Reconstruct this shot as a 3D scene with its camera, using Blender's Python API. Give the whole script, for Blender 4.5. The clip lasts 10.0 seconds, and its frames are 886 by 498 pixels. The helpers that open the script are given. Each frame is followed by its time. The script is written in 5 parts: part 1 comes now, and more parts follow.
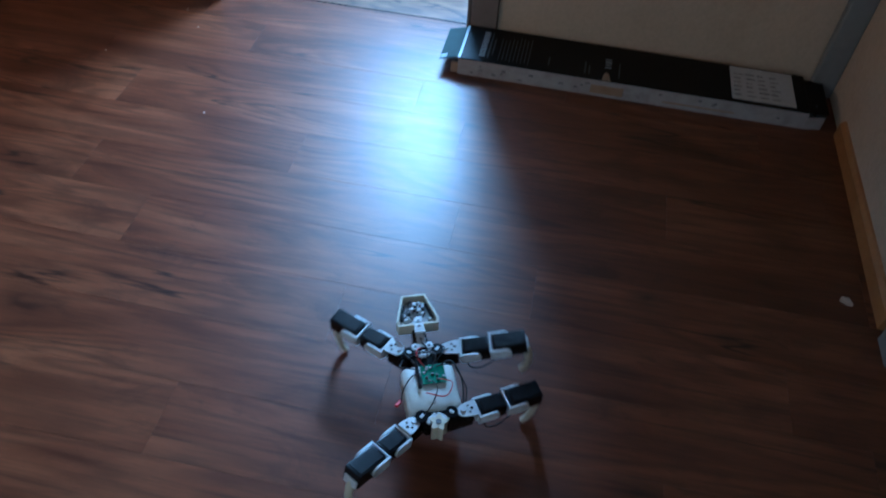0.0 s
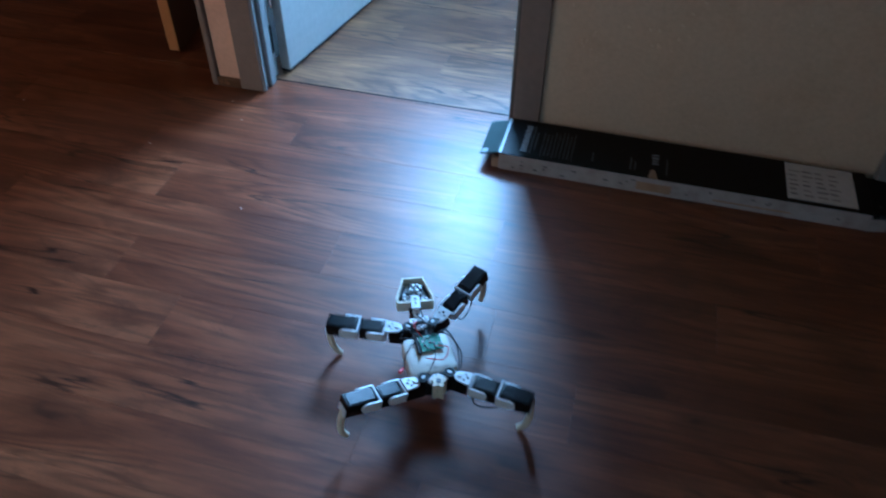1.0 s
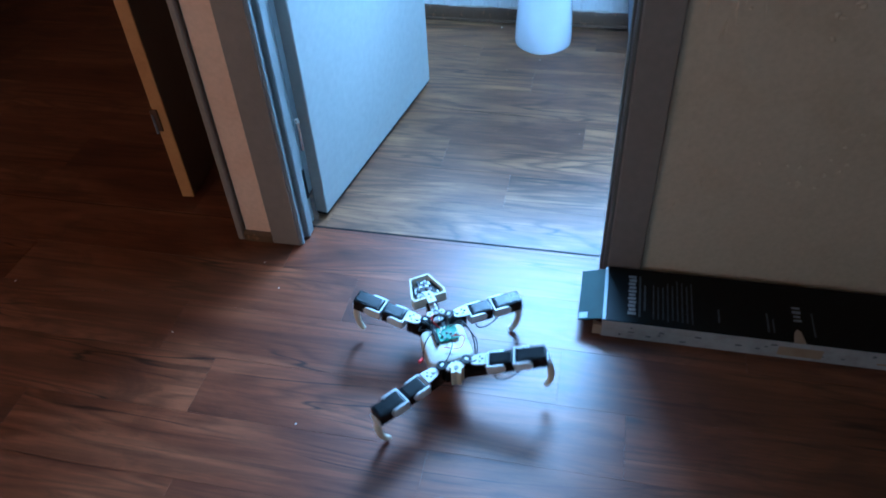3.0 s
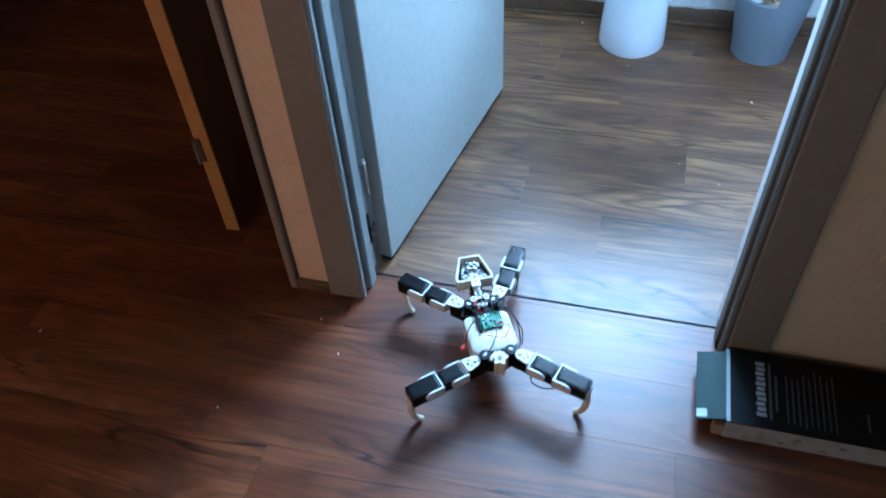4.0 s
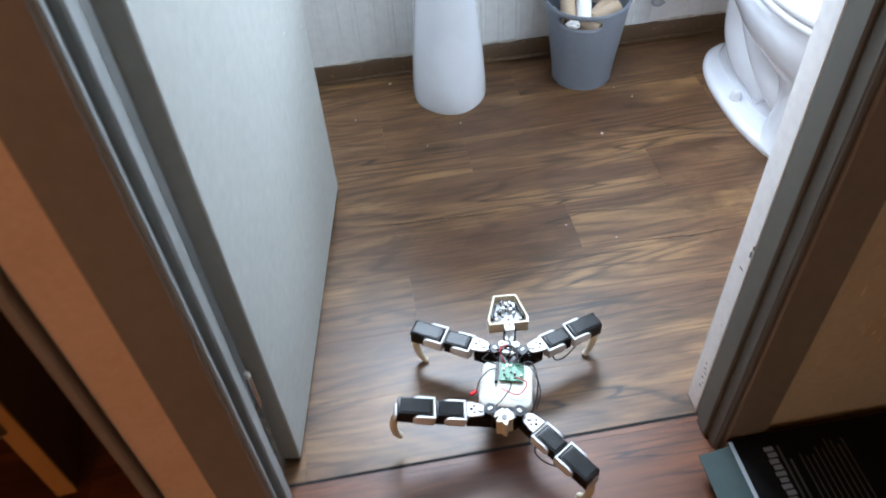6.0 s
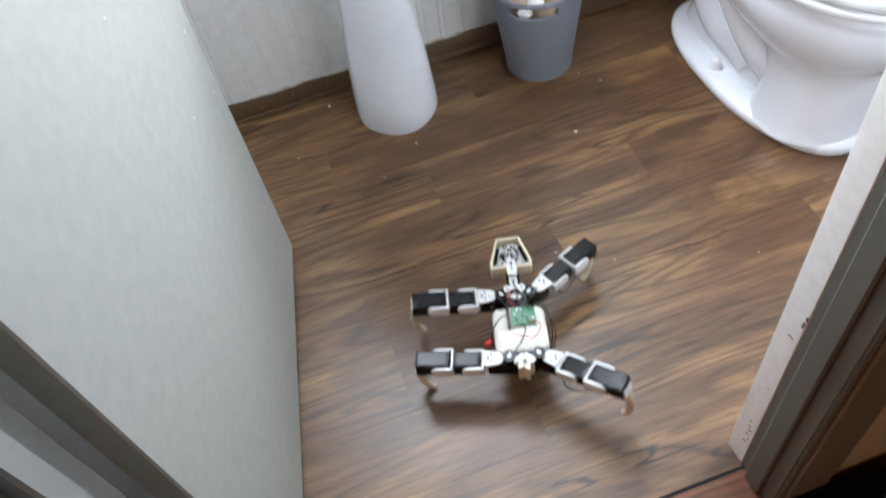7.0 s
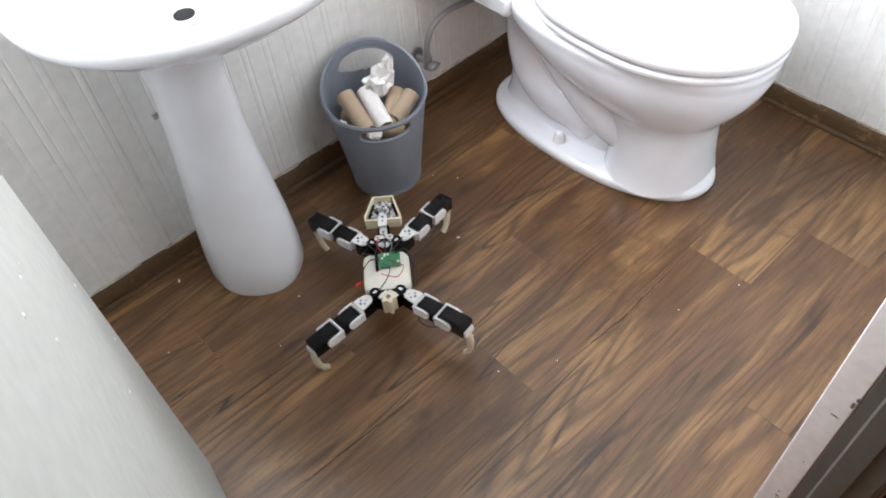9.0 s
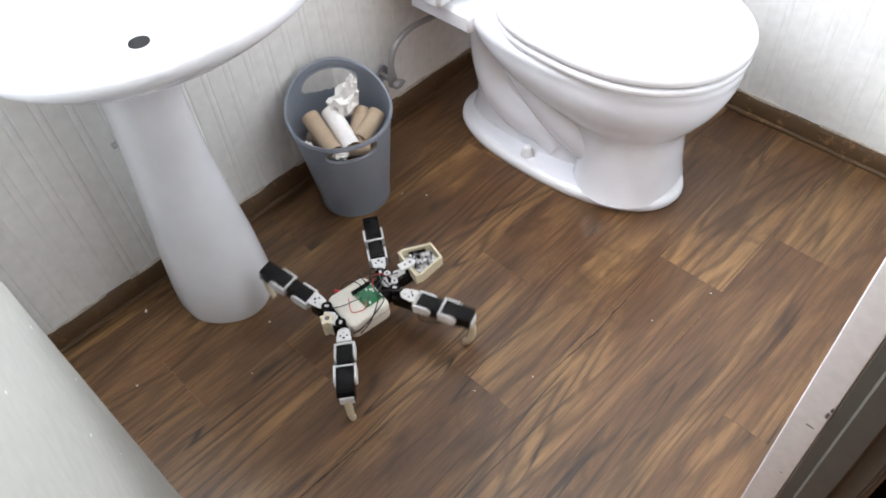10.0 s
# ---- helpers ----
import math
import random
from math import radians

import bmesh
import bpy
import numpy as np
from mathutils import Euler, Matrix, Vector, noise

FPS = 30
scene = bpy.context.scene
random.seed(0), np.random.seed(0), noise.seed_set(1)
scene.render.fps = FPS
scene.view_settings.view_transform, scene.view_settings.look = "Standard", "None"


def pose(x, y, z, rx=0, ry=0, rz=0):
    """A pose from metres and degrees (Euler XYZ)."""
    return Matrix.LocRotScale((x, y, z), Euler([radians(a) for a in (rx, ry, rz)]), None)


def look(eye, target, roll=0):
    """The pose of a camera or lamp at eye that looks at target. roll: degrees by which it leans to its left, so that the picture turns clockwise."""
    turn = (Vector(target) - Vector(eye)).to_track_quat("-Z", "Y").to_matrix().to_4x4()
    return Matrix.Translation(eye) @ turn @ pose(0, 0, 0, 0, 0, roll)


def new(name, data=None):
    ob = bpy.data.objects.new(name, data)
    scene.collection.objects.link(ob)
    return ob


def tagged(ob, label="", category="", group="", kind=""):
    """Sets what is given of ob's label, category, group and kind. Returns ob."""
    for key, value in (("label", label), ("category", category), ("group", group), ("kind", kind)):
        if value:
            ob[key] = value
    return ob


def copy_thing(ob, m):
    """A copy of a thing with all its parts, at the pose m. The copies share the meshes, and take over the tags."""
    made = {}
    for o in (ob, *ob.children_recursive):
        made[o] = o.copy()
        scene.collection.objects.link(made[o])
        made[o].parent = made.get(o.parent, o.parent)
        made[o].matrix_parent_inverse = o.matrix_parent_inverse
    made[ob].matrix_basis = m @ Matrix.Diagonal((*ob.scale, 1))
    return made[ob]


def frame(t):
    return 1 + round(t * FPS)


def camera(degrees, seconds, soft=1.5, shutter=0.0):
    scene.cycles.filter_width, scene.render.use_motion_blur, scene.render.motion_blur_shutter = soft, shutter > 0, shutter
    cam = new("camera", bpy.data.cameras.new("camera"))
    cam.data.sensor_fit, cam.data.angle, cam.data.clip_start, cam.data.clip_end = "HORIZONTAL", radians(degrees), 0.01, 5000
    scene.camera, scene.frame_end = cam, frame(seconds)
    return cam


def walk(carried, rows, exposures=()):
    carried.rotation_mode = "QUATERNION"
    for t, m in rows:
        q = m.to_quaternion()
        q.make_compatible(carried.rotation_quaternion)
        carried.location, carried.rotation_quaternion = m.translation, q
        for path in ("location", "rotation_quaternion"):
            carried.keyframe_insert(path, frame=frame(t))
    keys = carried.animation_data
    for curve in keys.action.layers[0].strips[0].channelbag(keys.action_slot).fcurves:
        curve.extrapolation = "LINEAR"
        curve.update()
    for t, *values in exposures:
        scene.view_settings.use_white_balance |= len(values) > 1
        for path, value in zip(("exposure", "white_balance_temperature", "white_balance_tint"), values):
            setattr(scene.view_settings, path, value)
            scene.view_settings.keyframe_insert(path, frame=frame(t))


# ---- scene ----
cam = camera(60.9, 10.0, soft=1.8, shutter=0.4)
PATH = [
    (0, (0.711, -2.051, 1.254), (0.507, -0.725, -0.23), 4.0),
    (0.5, (0.713, -2.013, 1.252), (0.49, -0.6, -0.146), 4.2),
    (1, (0.718, -1.915, 1.284), (0.353, -0.517, -0.099), 0.7),
    (1.5, (0.683, -1.746, 1.319), (0.139, -0.325, 0.021), -1.4),
    (2, (0.671, -1.63, 1.323), (0.045, -0.169, 0.109), -1.0),
    (2.2, (0.67, -1.565, 1.322), (0.057, -0.104, 0.101), -2.1),
    (3.3, (0.283, -1.363, 1.314), (-0.026, 0.037, -0.081), -4.0),
    (3.5, (0.257, -1.289, 1.315), (-0.12, 0.081, -0.093), -7.4),
    (4, (0.174, -1.095, 1.314), (-0.241, 0.227, -0.128), -4.2),
    (4.5, (0.164, -1.014, 1.307), (-0.287, 0.29, -0.142), -6.3),
    (5, (0.047, -0.909, 1.286), (-0.092, 0.449, -0.176), -2.3),
    (5.5, (-0.085, -0.821, 1.302), (-0.014, 0.554, -0.148), -1.8),
    (5.7, (-0.105, -0.771, 1.297), (0.011, 0.6, -0.154), -2.3),
    (6.8, (-0.075, -0.395, 1.209), (0.157, 0.903, -0.294), -9.3),
    (7, (-0.049, -0.352, 1.271), (0.155, 0.877, -0.294), -11.6),
    (7.2, (-0.081, -0.300, 1.276), (0.226, 0.775, -0.260), -7.6),
    (7.5, (-0.13, -0.222, 1.282), (0.416, 0.951, -0.243), -6.8),
    (8, (-0.219, -0.115, 1.321), (0.588, 0.96, -0.16), -4.0),
    (8.5, (-0.215, -0.04, 1.319), (0.625, 0.945, -0.205), -3.9),
    (9, (-0.213, -0.007, 1.32), (0.586, 0.993, -0.217), -5.8),
    (9.5, (-0.203, -0.012, 1.319), (0.618, 0.98, -0.212), -5.4),
    (10, (-0.189, 0.002, 1.319), (0.671, 0.972, -0.204), -5.7),
]
walk(cam, [(t, look(eye, target, roll)) for t, eye, target, roll in PATH],
     exposures=[(0.0, 0.24, 3840, 0), (1.0, 0.22, 3820, 0), (2.0, 0.28, 3720, -2), (3.5, 0.18, 3850, 0), (4.0, 0.16, 4250, 1), (4.5, 0.1, 4750, 4), (5.5, 0.04, 5600, 11), (7.0, -0.2, 6600, 16), (8.0, -0.28, 7050, 19), (10.0, -0.35, 7100, 20)])

# ---- light ----
WORLD = bpy.data.worlds.new("daylight")
scene.world = WORLD
WORLD.use_nodes = True
sky = WORLD.node_tree.nodes.new("ShaderNodeTexSky")
sky.sky_type, sky.sun_disc = "NISHITA", False
sky.sun_elevation, sky.sun_rotation = radians(38), radians(160)
WORLD.node_tree.links.new(sky.outputs[0], WORLD.node_tree.nodes["Background"].inputs[0])
WORLD.node_tree.nodes["Background"].inputs[1].default_value = 0.12


def opening_lamp(name, m, width, height, power, colour):
    """An area light across an opening: the bathroom's sky light, the hall's added warm fill."""
    lamp = bpy.data.lights.new(name, "AREA")
    lamp.shape, lamp.size, lamp.size_y = "RECTANGLE", width, height
    lamp.energy, lamp.color = power, colour
    ob = new(name, lamp)
    ob.matrix_world = m
    return ob


# the bathroom window over the basin; an added, unseen warm source behind the hall
opening_lamp("bathroom_daylight", pose(0.22, 1.30, 1.66, -90, 0, 0), 0.74, 0.78, 116, (0.78, 0.91, 1.0))
opening_lamp("hall_daylight", pose(-1.98, -2.28, 1.25, 90, 0, 0), 0.8, 0.9, 20, (1.0, 0.44, 0.14))


# ---- materials ----
def material(name):
    m = bpy.data.materials.new(name)
    m.use_nodes = True
    nt = m.node_tree
    return m, nt, nt.nodes["Principled BSDF"]


def node(nt, kind, **values):
    n = nt.nodes.new(kind)
    for key, value in values.items():
        if key in n.inputs:
            n.inputs[key].default_value = value
    return n


def ramp(nt, source, stops):
    r = nt.nodes.new("ShaderNodeValToRGB")
    while len(r.color_ramp.elements) < len(stops):
        r.color_ramp.elements.new(0.5)
    for e, (p, c) in zip(r.color_ramp.elements, stops):
        e.position, e.color = p, (*c, 1)
    nt.links.new(source, r.inputs[0])
    return r.outputs[0]


def mix(nt, kind, factor, a, b):
    m = nt.nodes.new("ShaderNodeMix")
    m.data_type, m.blend_type = "RGBA", kind
    for socket, value in ((m.inputs[0], factor), (m.inputs[6], a), (m.inputs[7], b)):
        if isinstance(value, (int, float)):
            socket.default_value = value
        elif isinstance(value, tuple):
            socket.default_value = (*value, 1)
        else:
            nt.links.new(value, socket)
    return m.outputs[2]


def bump(nt, bsdf, height, strength, distance=0.002):
    b = node(nt, "ShaderNodeBump", Strength=strength, Distance=distance)
    nt.links.new(height, b.inputs["Height"])
    nt.links.new(b.outputs[0], bsdf.inputs["Normal"])


def coords(nt, scale, kind="Object", by_piece=False):
    c, m = nt.nodes.new("ShaderNodeTexCoord"), nt.nodes.new("ShaderNodeMapping")
    m.inputs["Scale"].default_value = scale
    nt.links.new(c.outputs[kind], m.inputs["Vector"])
    if by_piece:
        info, times = nt.nodes.new("ShaderNodeObjectInfo"), nt.nodes.new("ShaderNodeVectorMath")
        times.operation = "MULTIPLY"
        times.inputs[1].default_value = (37.0, 91.0, 53.0)
        nt.links.new(info.outputs["Random"], times.inputs[0])
        nt.links.new(times.outputs[0], m.inputs["Location"])
    return m.outputs[0]


def painted(name, colour, rough=0.5, stain=(0.5, 0.45, 0.4), amount=0.25, grain=60.0, relief=0.15, size=3.0, metal=0.0, spread=(0.45, 0.75)):
    """Paint, plastic or plaster with blotches at one scale and grain at another."""
    m, nt, bsdf = material(name)
    p = coords(nt, (1, 1, 1))
    big = node(nt, "ShaderNodeTexNoise", Scale=size, Detail=6.0, Roughness=0.65)
    fine = node(nt, "ShaderNodeTexNoise", Scale=grain, Detail=4.0)
    for n in (big, fine):
        nt.links.new(p, n.inputs["Vector"])
    mask = ramp(nt, big.outputs[0], [(spread[0], (0, 0, 0)), (spread[1], (amount,) * 3)])
    base = mix(nt, "MIX", mask, colour, tuple(c * s for c, s in zip(colour, stain)))
    shade = ramp(nt, fine.outputs[0], [(0.3, (0.9,) * 3), (0.7, (1.0,) * 3)])
    nt.links.new(mix(nt, "MULTIPLY", 1.0, base, shade), bsdf.inputs["Base Color"])
    r = node(nt, "ShaderNodeMapRange")
    r.inputs["To Min"].default_value, r.inputs["To Max"].default_value = rough * 0.85, min(1, rough * 1.25)
    nt.links.new(big.outputs[0], r.inputs["Value"])
    nt.links.new(r.outputs[0], bsdf.inputs["Roughness"])
    bsdf.inputs["Metallic"].default_value = metal
    bump(nt, bsdf, fine.outputs[0], relief)
    return m


def stretched(nt, scale, detail, roughness, distortion):
    """Noise drawn out along the grain, different on each piece."""
    n = node(nt, "ShaderNodeTexNoise", Scale=1.0, Detail=detail, Roughness=roughness, Distortion=distortion)
    nt.links.new(coords(nt, scale, by_piece=True), n.inputs["Vector"])
    return n.outputs[0]


def plank_wood(name, dark, mid, light, rough, relief, ring=0.7, fine=0.55):
    """Printed vinyl plank, its grain along x: cathedral figure, streaks, knots and thin dark cracks."""
    m, nt, bsdf = material(name)
    # growth rings: level lines of a drawn-out noise
    height = stretched(nt, (0.8, 6.4, 6.4), 2.5, 0.45, 0.45)
    rings = nt.nodes.new("ShaderNodeMath")
    rings.operation = "MULTIPLY"
    rings.inputs[1].default_value = 95.0
    nt.links.new(height, rings.inputs[0])
    swing = nt.nodes.new("ShaderNodeMath")
    swing.operation = "SINE"
    nt.links.new(rings.outputs[0], swing.inputs[0])
    half = node(nt, "ShaderNodeMapRange")
    half.inputs["From Min"].default_value = -1.0
    nt.links.new(swing.outputs[0], half.inputs["Value"])
    figure = ramp(nt, half.outputs[0], [(0.0, (ring, ring * 0.97, ring * 0.94)), (0.3, (0.92, 0.92, 0.92)), (1.0, (1.16, 1.16, 1.13))])
    broad = ramp(nt, stretched(nt, (1.5, 8.0, 8.0), 5.0, 0.6, 0.8), [(0.28, tuple(1.5 * c for c in dark)), (0.46, mid), (0.68, light)])
    fade = ramp(nt, stretched(nt, (2.0, 6.0, 6.0), 2.0, 0.5, 0.0), [(0.38, (0.2,) * 3), (0.58, (0.95,) * 3)])
    base = mix(nt, "MULTIPLY", fade, broad, figure)
    fibre = stretched(nt, (7.0, 150.0, 150.0), 6.0, 0.72, 0.6)
    base = mix(nt, "MULTIPLY", fine, base, ramp(nt, fibre, [(0.34, (0.48,) * 3), (0.52, (1.0,) * 3), (0.7, (1.25,) * 3)]))
    streak = ramp(nt, stretched(nt, (0.9, 34.0, 34.0), 5.0, 0.6, 0.7), [(0.31, (0.62,) * 3), (0.41, (0, 0, 0))])
    base = mix(nt, "MIX", streak, base, tuple(0.75 * c for c in dark))
    # broad darker clouds, broken up by flecks
    cloud = ramp(nt, stretched(nt, (3.4, 9.0, 9.0), 5.0, 0.7, 0.9), [(0.33, (0.62,) * 3), (0.47, (0, 0, 0))])
    base = mix(nt, "MIX", cloud, base, dark)
    # cracks: the thin level line of a drawn-out noise, here and there
    line = ramp(nt, stretched(nt, (0.7, 9.0, 9.0), 3.0, 0.5, 0.3), [(0.491, (0, 0, 0)), (0.498, (1, 1, 1)), (0.502, (1, 1, 1)), (0.509, (0, 0, 0))])
    where = ramp(nt, stretched(nt, (2.2, 5.0, 5.0), 2.0, 0.5, 0.0), [(0.52, (0, 0, 0)), (0.6, (0.95,) * 3)])
    base = mix(nt, "MIX", mix(nt, "MULTIPLY", 1.0, line, where), base, tuple(0.3 * c for c in dark))
    # knots, blurred at the rim
    cell = node(nt, "ShaderNodeTexVoronoi", Scale=1.0, Randomness=1.0)
    wob = node(nt, "ShaderNodeTexNoise", Scale=2.5, Detail=2.0)
    k = coords(nt, (2.6, 6.4, 6.4), by_piece=True)
    nt.links.new(k, wob.inputs["Vector"])
    push = node(nt, "ShaderNodeVectorMath")
    push.operation = "MULTIPLY_ADD"
    push.inputs[1].default_value = (0.5, 0.5, 0.5)
    nt.links.new(wob.outputs["Color"], push.inputs[0])
    nt.links.new(k, push.inputs[2])
    nt.links.new(push.outputs[0], cell.inputs["Vector"])
    base = mix(nt, "MIX", ramp(nt, cell.outputs["Distance"], [(0.04, (0.85,) * 3), (0.1, (0.45,) * 3), (0.26, (0, 0, 0))]), base, tuple(0.55 * c for c in dark))
    tone = nt.nodes.new("ShaderNodeObjectInfo")
    vary = ramp(nt, tone.outputs["Random"], [(0.0, (0.95, 0.94, 0.94)), (1.0, (1.05, 1.04, 1.03))])
    nt.links.new(mix(nt, "MULTIPLY", 1.0, base, vary), bsdf.inputs["Base Color"])
    r = node(nt, "ShaderNodeMapRange")
    r.inputs["To Min"].default_value, r.inputs["To Max"].default_value = rough - 0.05, rough + 0.08
    nt.links.new(fibre, r.inputs["Value"])
    nt.links.new(r.outputs[0], bsdf.inputs["Roughness"])
    bump(nt, bsdf, fibre, relief, 0.001)
    return m


HALL_WOOD = plank_wood("hall_plank_wood", (0.045, 0.014, 0.005), (0.12, 0.037, 0.012), (0.19, 0.07, 0.026), 0.37, 0.16)
BATH_WOOD = plank_wood("bathroom_plank_wood", (0.055, 0.025, 0.011), (0.122, 0.06, 0.026), (0.235, 0.13, 0.054), 0.37, 0.18, 0.5, 0.85)
CRACK = painted("dark_split", (0.028, 0.013, 0.008), 0.7)
JOINT = painted("dark_joint", (0.05, 0.028, 0.018), 0.8)
HALL_WALL = painted("hall_plaster", (0.585, 0.47, 0.33), 0.8, (0.7, 0.62, 0.5), 0.4, 90, 0.3, 7.0, spread=(0.5, 0.75))
PEACH_WALL = painted("peach_plaster", (0.68, 0.46, 0.32), 0.8, (0.75, 0.6, 0.5), 0.35, 90, 0.3, 9.0, spread=(0.5, 0.75))
PASTE = painted("old_paste", (0.68, 0.56, 0.39), 0.5, (0.7, 0.65, 0.6), 0.5, 90, 0.3, 30)
BEADBOARD = painted("beadboard_paint", (0.78, 0.78, 0.77), 0.42, (0.85, 0.83, 0.8), 0.3, 40, 0.05)
CEILING = painted("ceiling_paint", (0.75, 0.74, 0.72), 0.85)
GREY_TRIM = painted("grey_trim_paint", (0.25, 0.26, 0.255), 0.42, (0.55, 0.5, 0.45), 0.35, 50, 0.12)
# Darker trim copy for the right jamb, its shade put into the colour.
SHADED_TRIM = painted("shaded_trim_paint", (0.11, 0.105, 0.09), 0.5, (0.6, 0.55, 0.5), 0.35, 50, 0.12)
BROWN_TRIM = painted("dull_trim_paint", (0.23, 0.19, 0.16), 0.5, (0.6, 0.55, 0.5), 0.35, 50, 0.12)
WHITE_TRIM = painted("white_trim_paint", (0.84, 0.83, 0.83), 0.4, (0.6, 0.57, 0.55), 0.2, 60, 0.15, 9.0, spread=(0.55, 0.8))
DOOR_PAINT = painted("door_paint", (0.415, 0.422, 0.397), 0.72, (0.9, 0.89, 0.86), 0.3, 45, 0.01)
ORANGE_WOOD = painted("amber_wood", (0.4, 0.19, 0.05), 0.4, (0.55, 0.45, 0.35), 0.6, 80, 0.2, 8.0)
DARK_WOOD = painted("dark_door_wood", (0.06, 0.028, 0.014), 0.45, (0.5, 0.45, 0.4), 0.5, 80, 0.2, 6.0)
# Dark brown put on unseen walls and ceilings to cut bounced light.
LOW_BOUNCE = painted("low_bounce_brown", (0.2, 0.105, 0.05), 0.55, (0.6, 0.55, 0.5), 0.5, 80, 0.2, 5.0)
BASE_WOOD = painted("stained_baseboard_wood", (0.09, 0.048, 0.02), 0.55, (3.6, 3.4, 3.2), 0.8, 120, 0.5, 38.0, spread=(0.57, 0.7))
PEELED = painted("peeled_paint_edge", (0.62, 0.58, 0.52), 0.8, (0.35, 0.25, 0.2), 0.9, 80, 0.6, 30.0)
PORCELAIN = painted("porcelain", (0.78, 0.8, 0.85), 0.09, (0.97, 0.97, 0.97), 0.2, 8, 0.01)
SEAT_PLASTIC = painted("seat_plastic", (0.82, 0.83, 0.86), 0.16, (0.97, 0.97, 0.97), 0.2, 8, 0.01)
CHROME = painted("chrome", (0.72, 0.72, 0.73), 0.22, (0.7, 0.7, 0.7), 0.3, 60, 0.05, metal=1.0)
PALE_STEEL = painted("pale_steel", (0.42, 0.42, 0.43), 0.35, (0.8, 0.8, 0.8), 0.3, 60, 0.05, metal=0.15)
BRAID = painted("braided_steel", (0.4, 0.4, 0.41), 0.38, (0.6, 0.6, 0.6), 0.5, 400, 0.8, metal=0.8)
BIN_GREY = painted("bin_plastic", (0.2, 0.225, 0.27), 0.42, (0.85, 0.85, 0.85), 0.4, 200, 0.08)
CARD = painted("cardboard_tube", (0.42, 0.32, 0.23), 0.85, (0.75, 0.7, 0.65), 0.5, 90, 0.25, 20)
TISSUE = painted("tissue_paper", (0.82, 0.81, 0.8), 0.9, (0.85, 0.84, 0.82), 0.3, 120, 0.3, 20)
CARTON_BLACK = painted("printed_black_carton", (0.004, 0.0045, 0.005), 0.42, (1.8, 1.8, 1.8), 0.5, 50, 0.08, 12)
CARTON_FLAP = painted("dark_green_carton", (0.035, 0.055, 0.053), 0.55, (0.7, 0.7, 0.7), 0.5, 50, 0.1, 9)
CARTON_WHITE = painted("pale_carton_side", (0.42, 0.4, 0.39), 0.7, (0.55, 0.5, 0.45), 0.6, 60, 0.2, 25)
PAPER = painted("label_paper", (0.6, 0.6, 0.59), 0.75, (0.8, 0.8, 0.8), 0.4, 60, 0.1, 20)
INK_PALE = painted("pale_print", (0.26, 0.265, 0.27), 0.5, (0.6, 0.6, 0.6), 0.6, 90, 0.1, 40)
INK_GREY = painted("grey_print", (0.07, 0.07, 0.066), 0.55, (0.5, 0.5, 0.5), 0.6, 90, 0.1, 40)
STICKER_SHEEN = painted("sticker_and_sheen_silver", (0.36, 0.4, 0.42), 0.35, (0.6, 0.6, 0.6), 0.5, 60, 0.1, 30)
TORN_CARD = painted("torn_brown_card", (0.38, 0.27, 0.17), 0.85, (0.6, 0.5, 0.4), 0.6, 80, 0.4, 20)
SERVO_BLACK = painted("servo_plastic", (0.006, 0.006, 0.0068), 0.24, (2.0, 2.0, 2.0), 0.5, 90, 0.1, 30)
BRACKET_WHITE = painted("bracket_paint", (0.74, 0.75, 0.76), 0.35, (0.7, 0.7, 0.7), 0.35, 120, 0.05, 40)
PRINT_CREAM = painted("printed_cream_plastic", (0.72, 0.66, 0.5), 0.5, (0.85, 0.82, 0.75), 0.5, 250, 0.2, 25)
SHELL_WHITE = painted("shell_plastic", (0.74, 0.73, 0.66), 0.45, (0.85, 0.83, 0.78), 0.4, 250, 0.15, 25)
PCB_GREEN = painted("circuit_green", (0.015, 0.2, 0.085), 0.35, (0.6, 0.7, 0.6), 0.6, 200, 0.3, 90)
CHIP_GREY = painted("chip_grey", (0.12, 0.12, 0.13), 0.4, (2.0, 2.0, 2.0), 0.5, 200, 0.2, 90)
WIRE_BLACK = painted("wire_rubber", (0.015, 0.014, 0.014), 0.5)
WIRE_RED = painted("red_wire", (0.55, 0.02, 0.02), 0.45)
LED_RED = painted("red_connector", (0.7, 0.025, 0.03), 0.4)
CABINET_DARK = painted("dull_green_cabinet", (0.06, 0.065, 0.05), 0.6, (0.6, 0.6, 0.6), 0.5, 60, 0.2, 6)
SCRAP = painted("scrap_paint", (0.6, 0.5, 0.4), 0.8)
WHITE_SPECK = painted("white_crumb", (0.75, 0.74, 0.7), 0.8)
BAG_BLACK = painted("black_film", (0.01, 0.01, 0.011), 0.3, (1.5, 1.5, 1.5), 0.5, 40, 0.5, 20)
HOLE_DARK = painted("dark_hole", (0.012, 0.012, 0.012), 0.7)
SPARE_AMBER = painted("spare_amber", (0.6, 0.42, 0.25), 0.9)
CARTON_BLACK.node_tree.nodes["Principled BSDF"].inputs["Specular IOR Level"].default_value = 0.14
DOOR_PAINT.node_tree.nodes["Principled BSDF"].inputs["Specular IOR Level"].default_value = 0.2
for dull in (SERVO_BLACK, CARTON_FLAP, HOLE_DARK):
    dull.node_tree.nodes["Principled BSDF"].inputs["Specular IOR Level"].default_value = 0.15
GLASS, glass_tree, glass_bsdf = material("window_glass")
glass_bsdf.inputs["Transmission Weight"].default_value = 1.0
glass_bsdf.inputs["Roughness"].default_value = 0.3


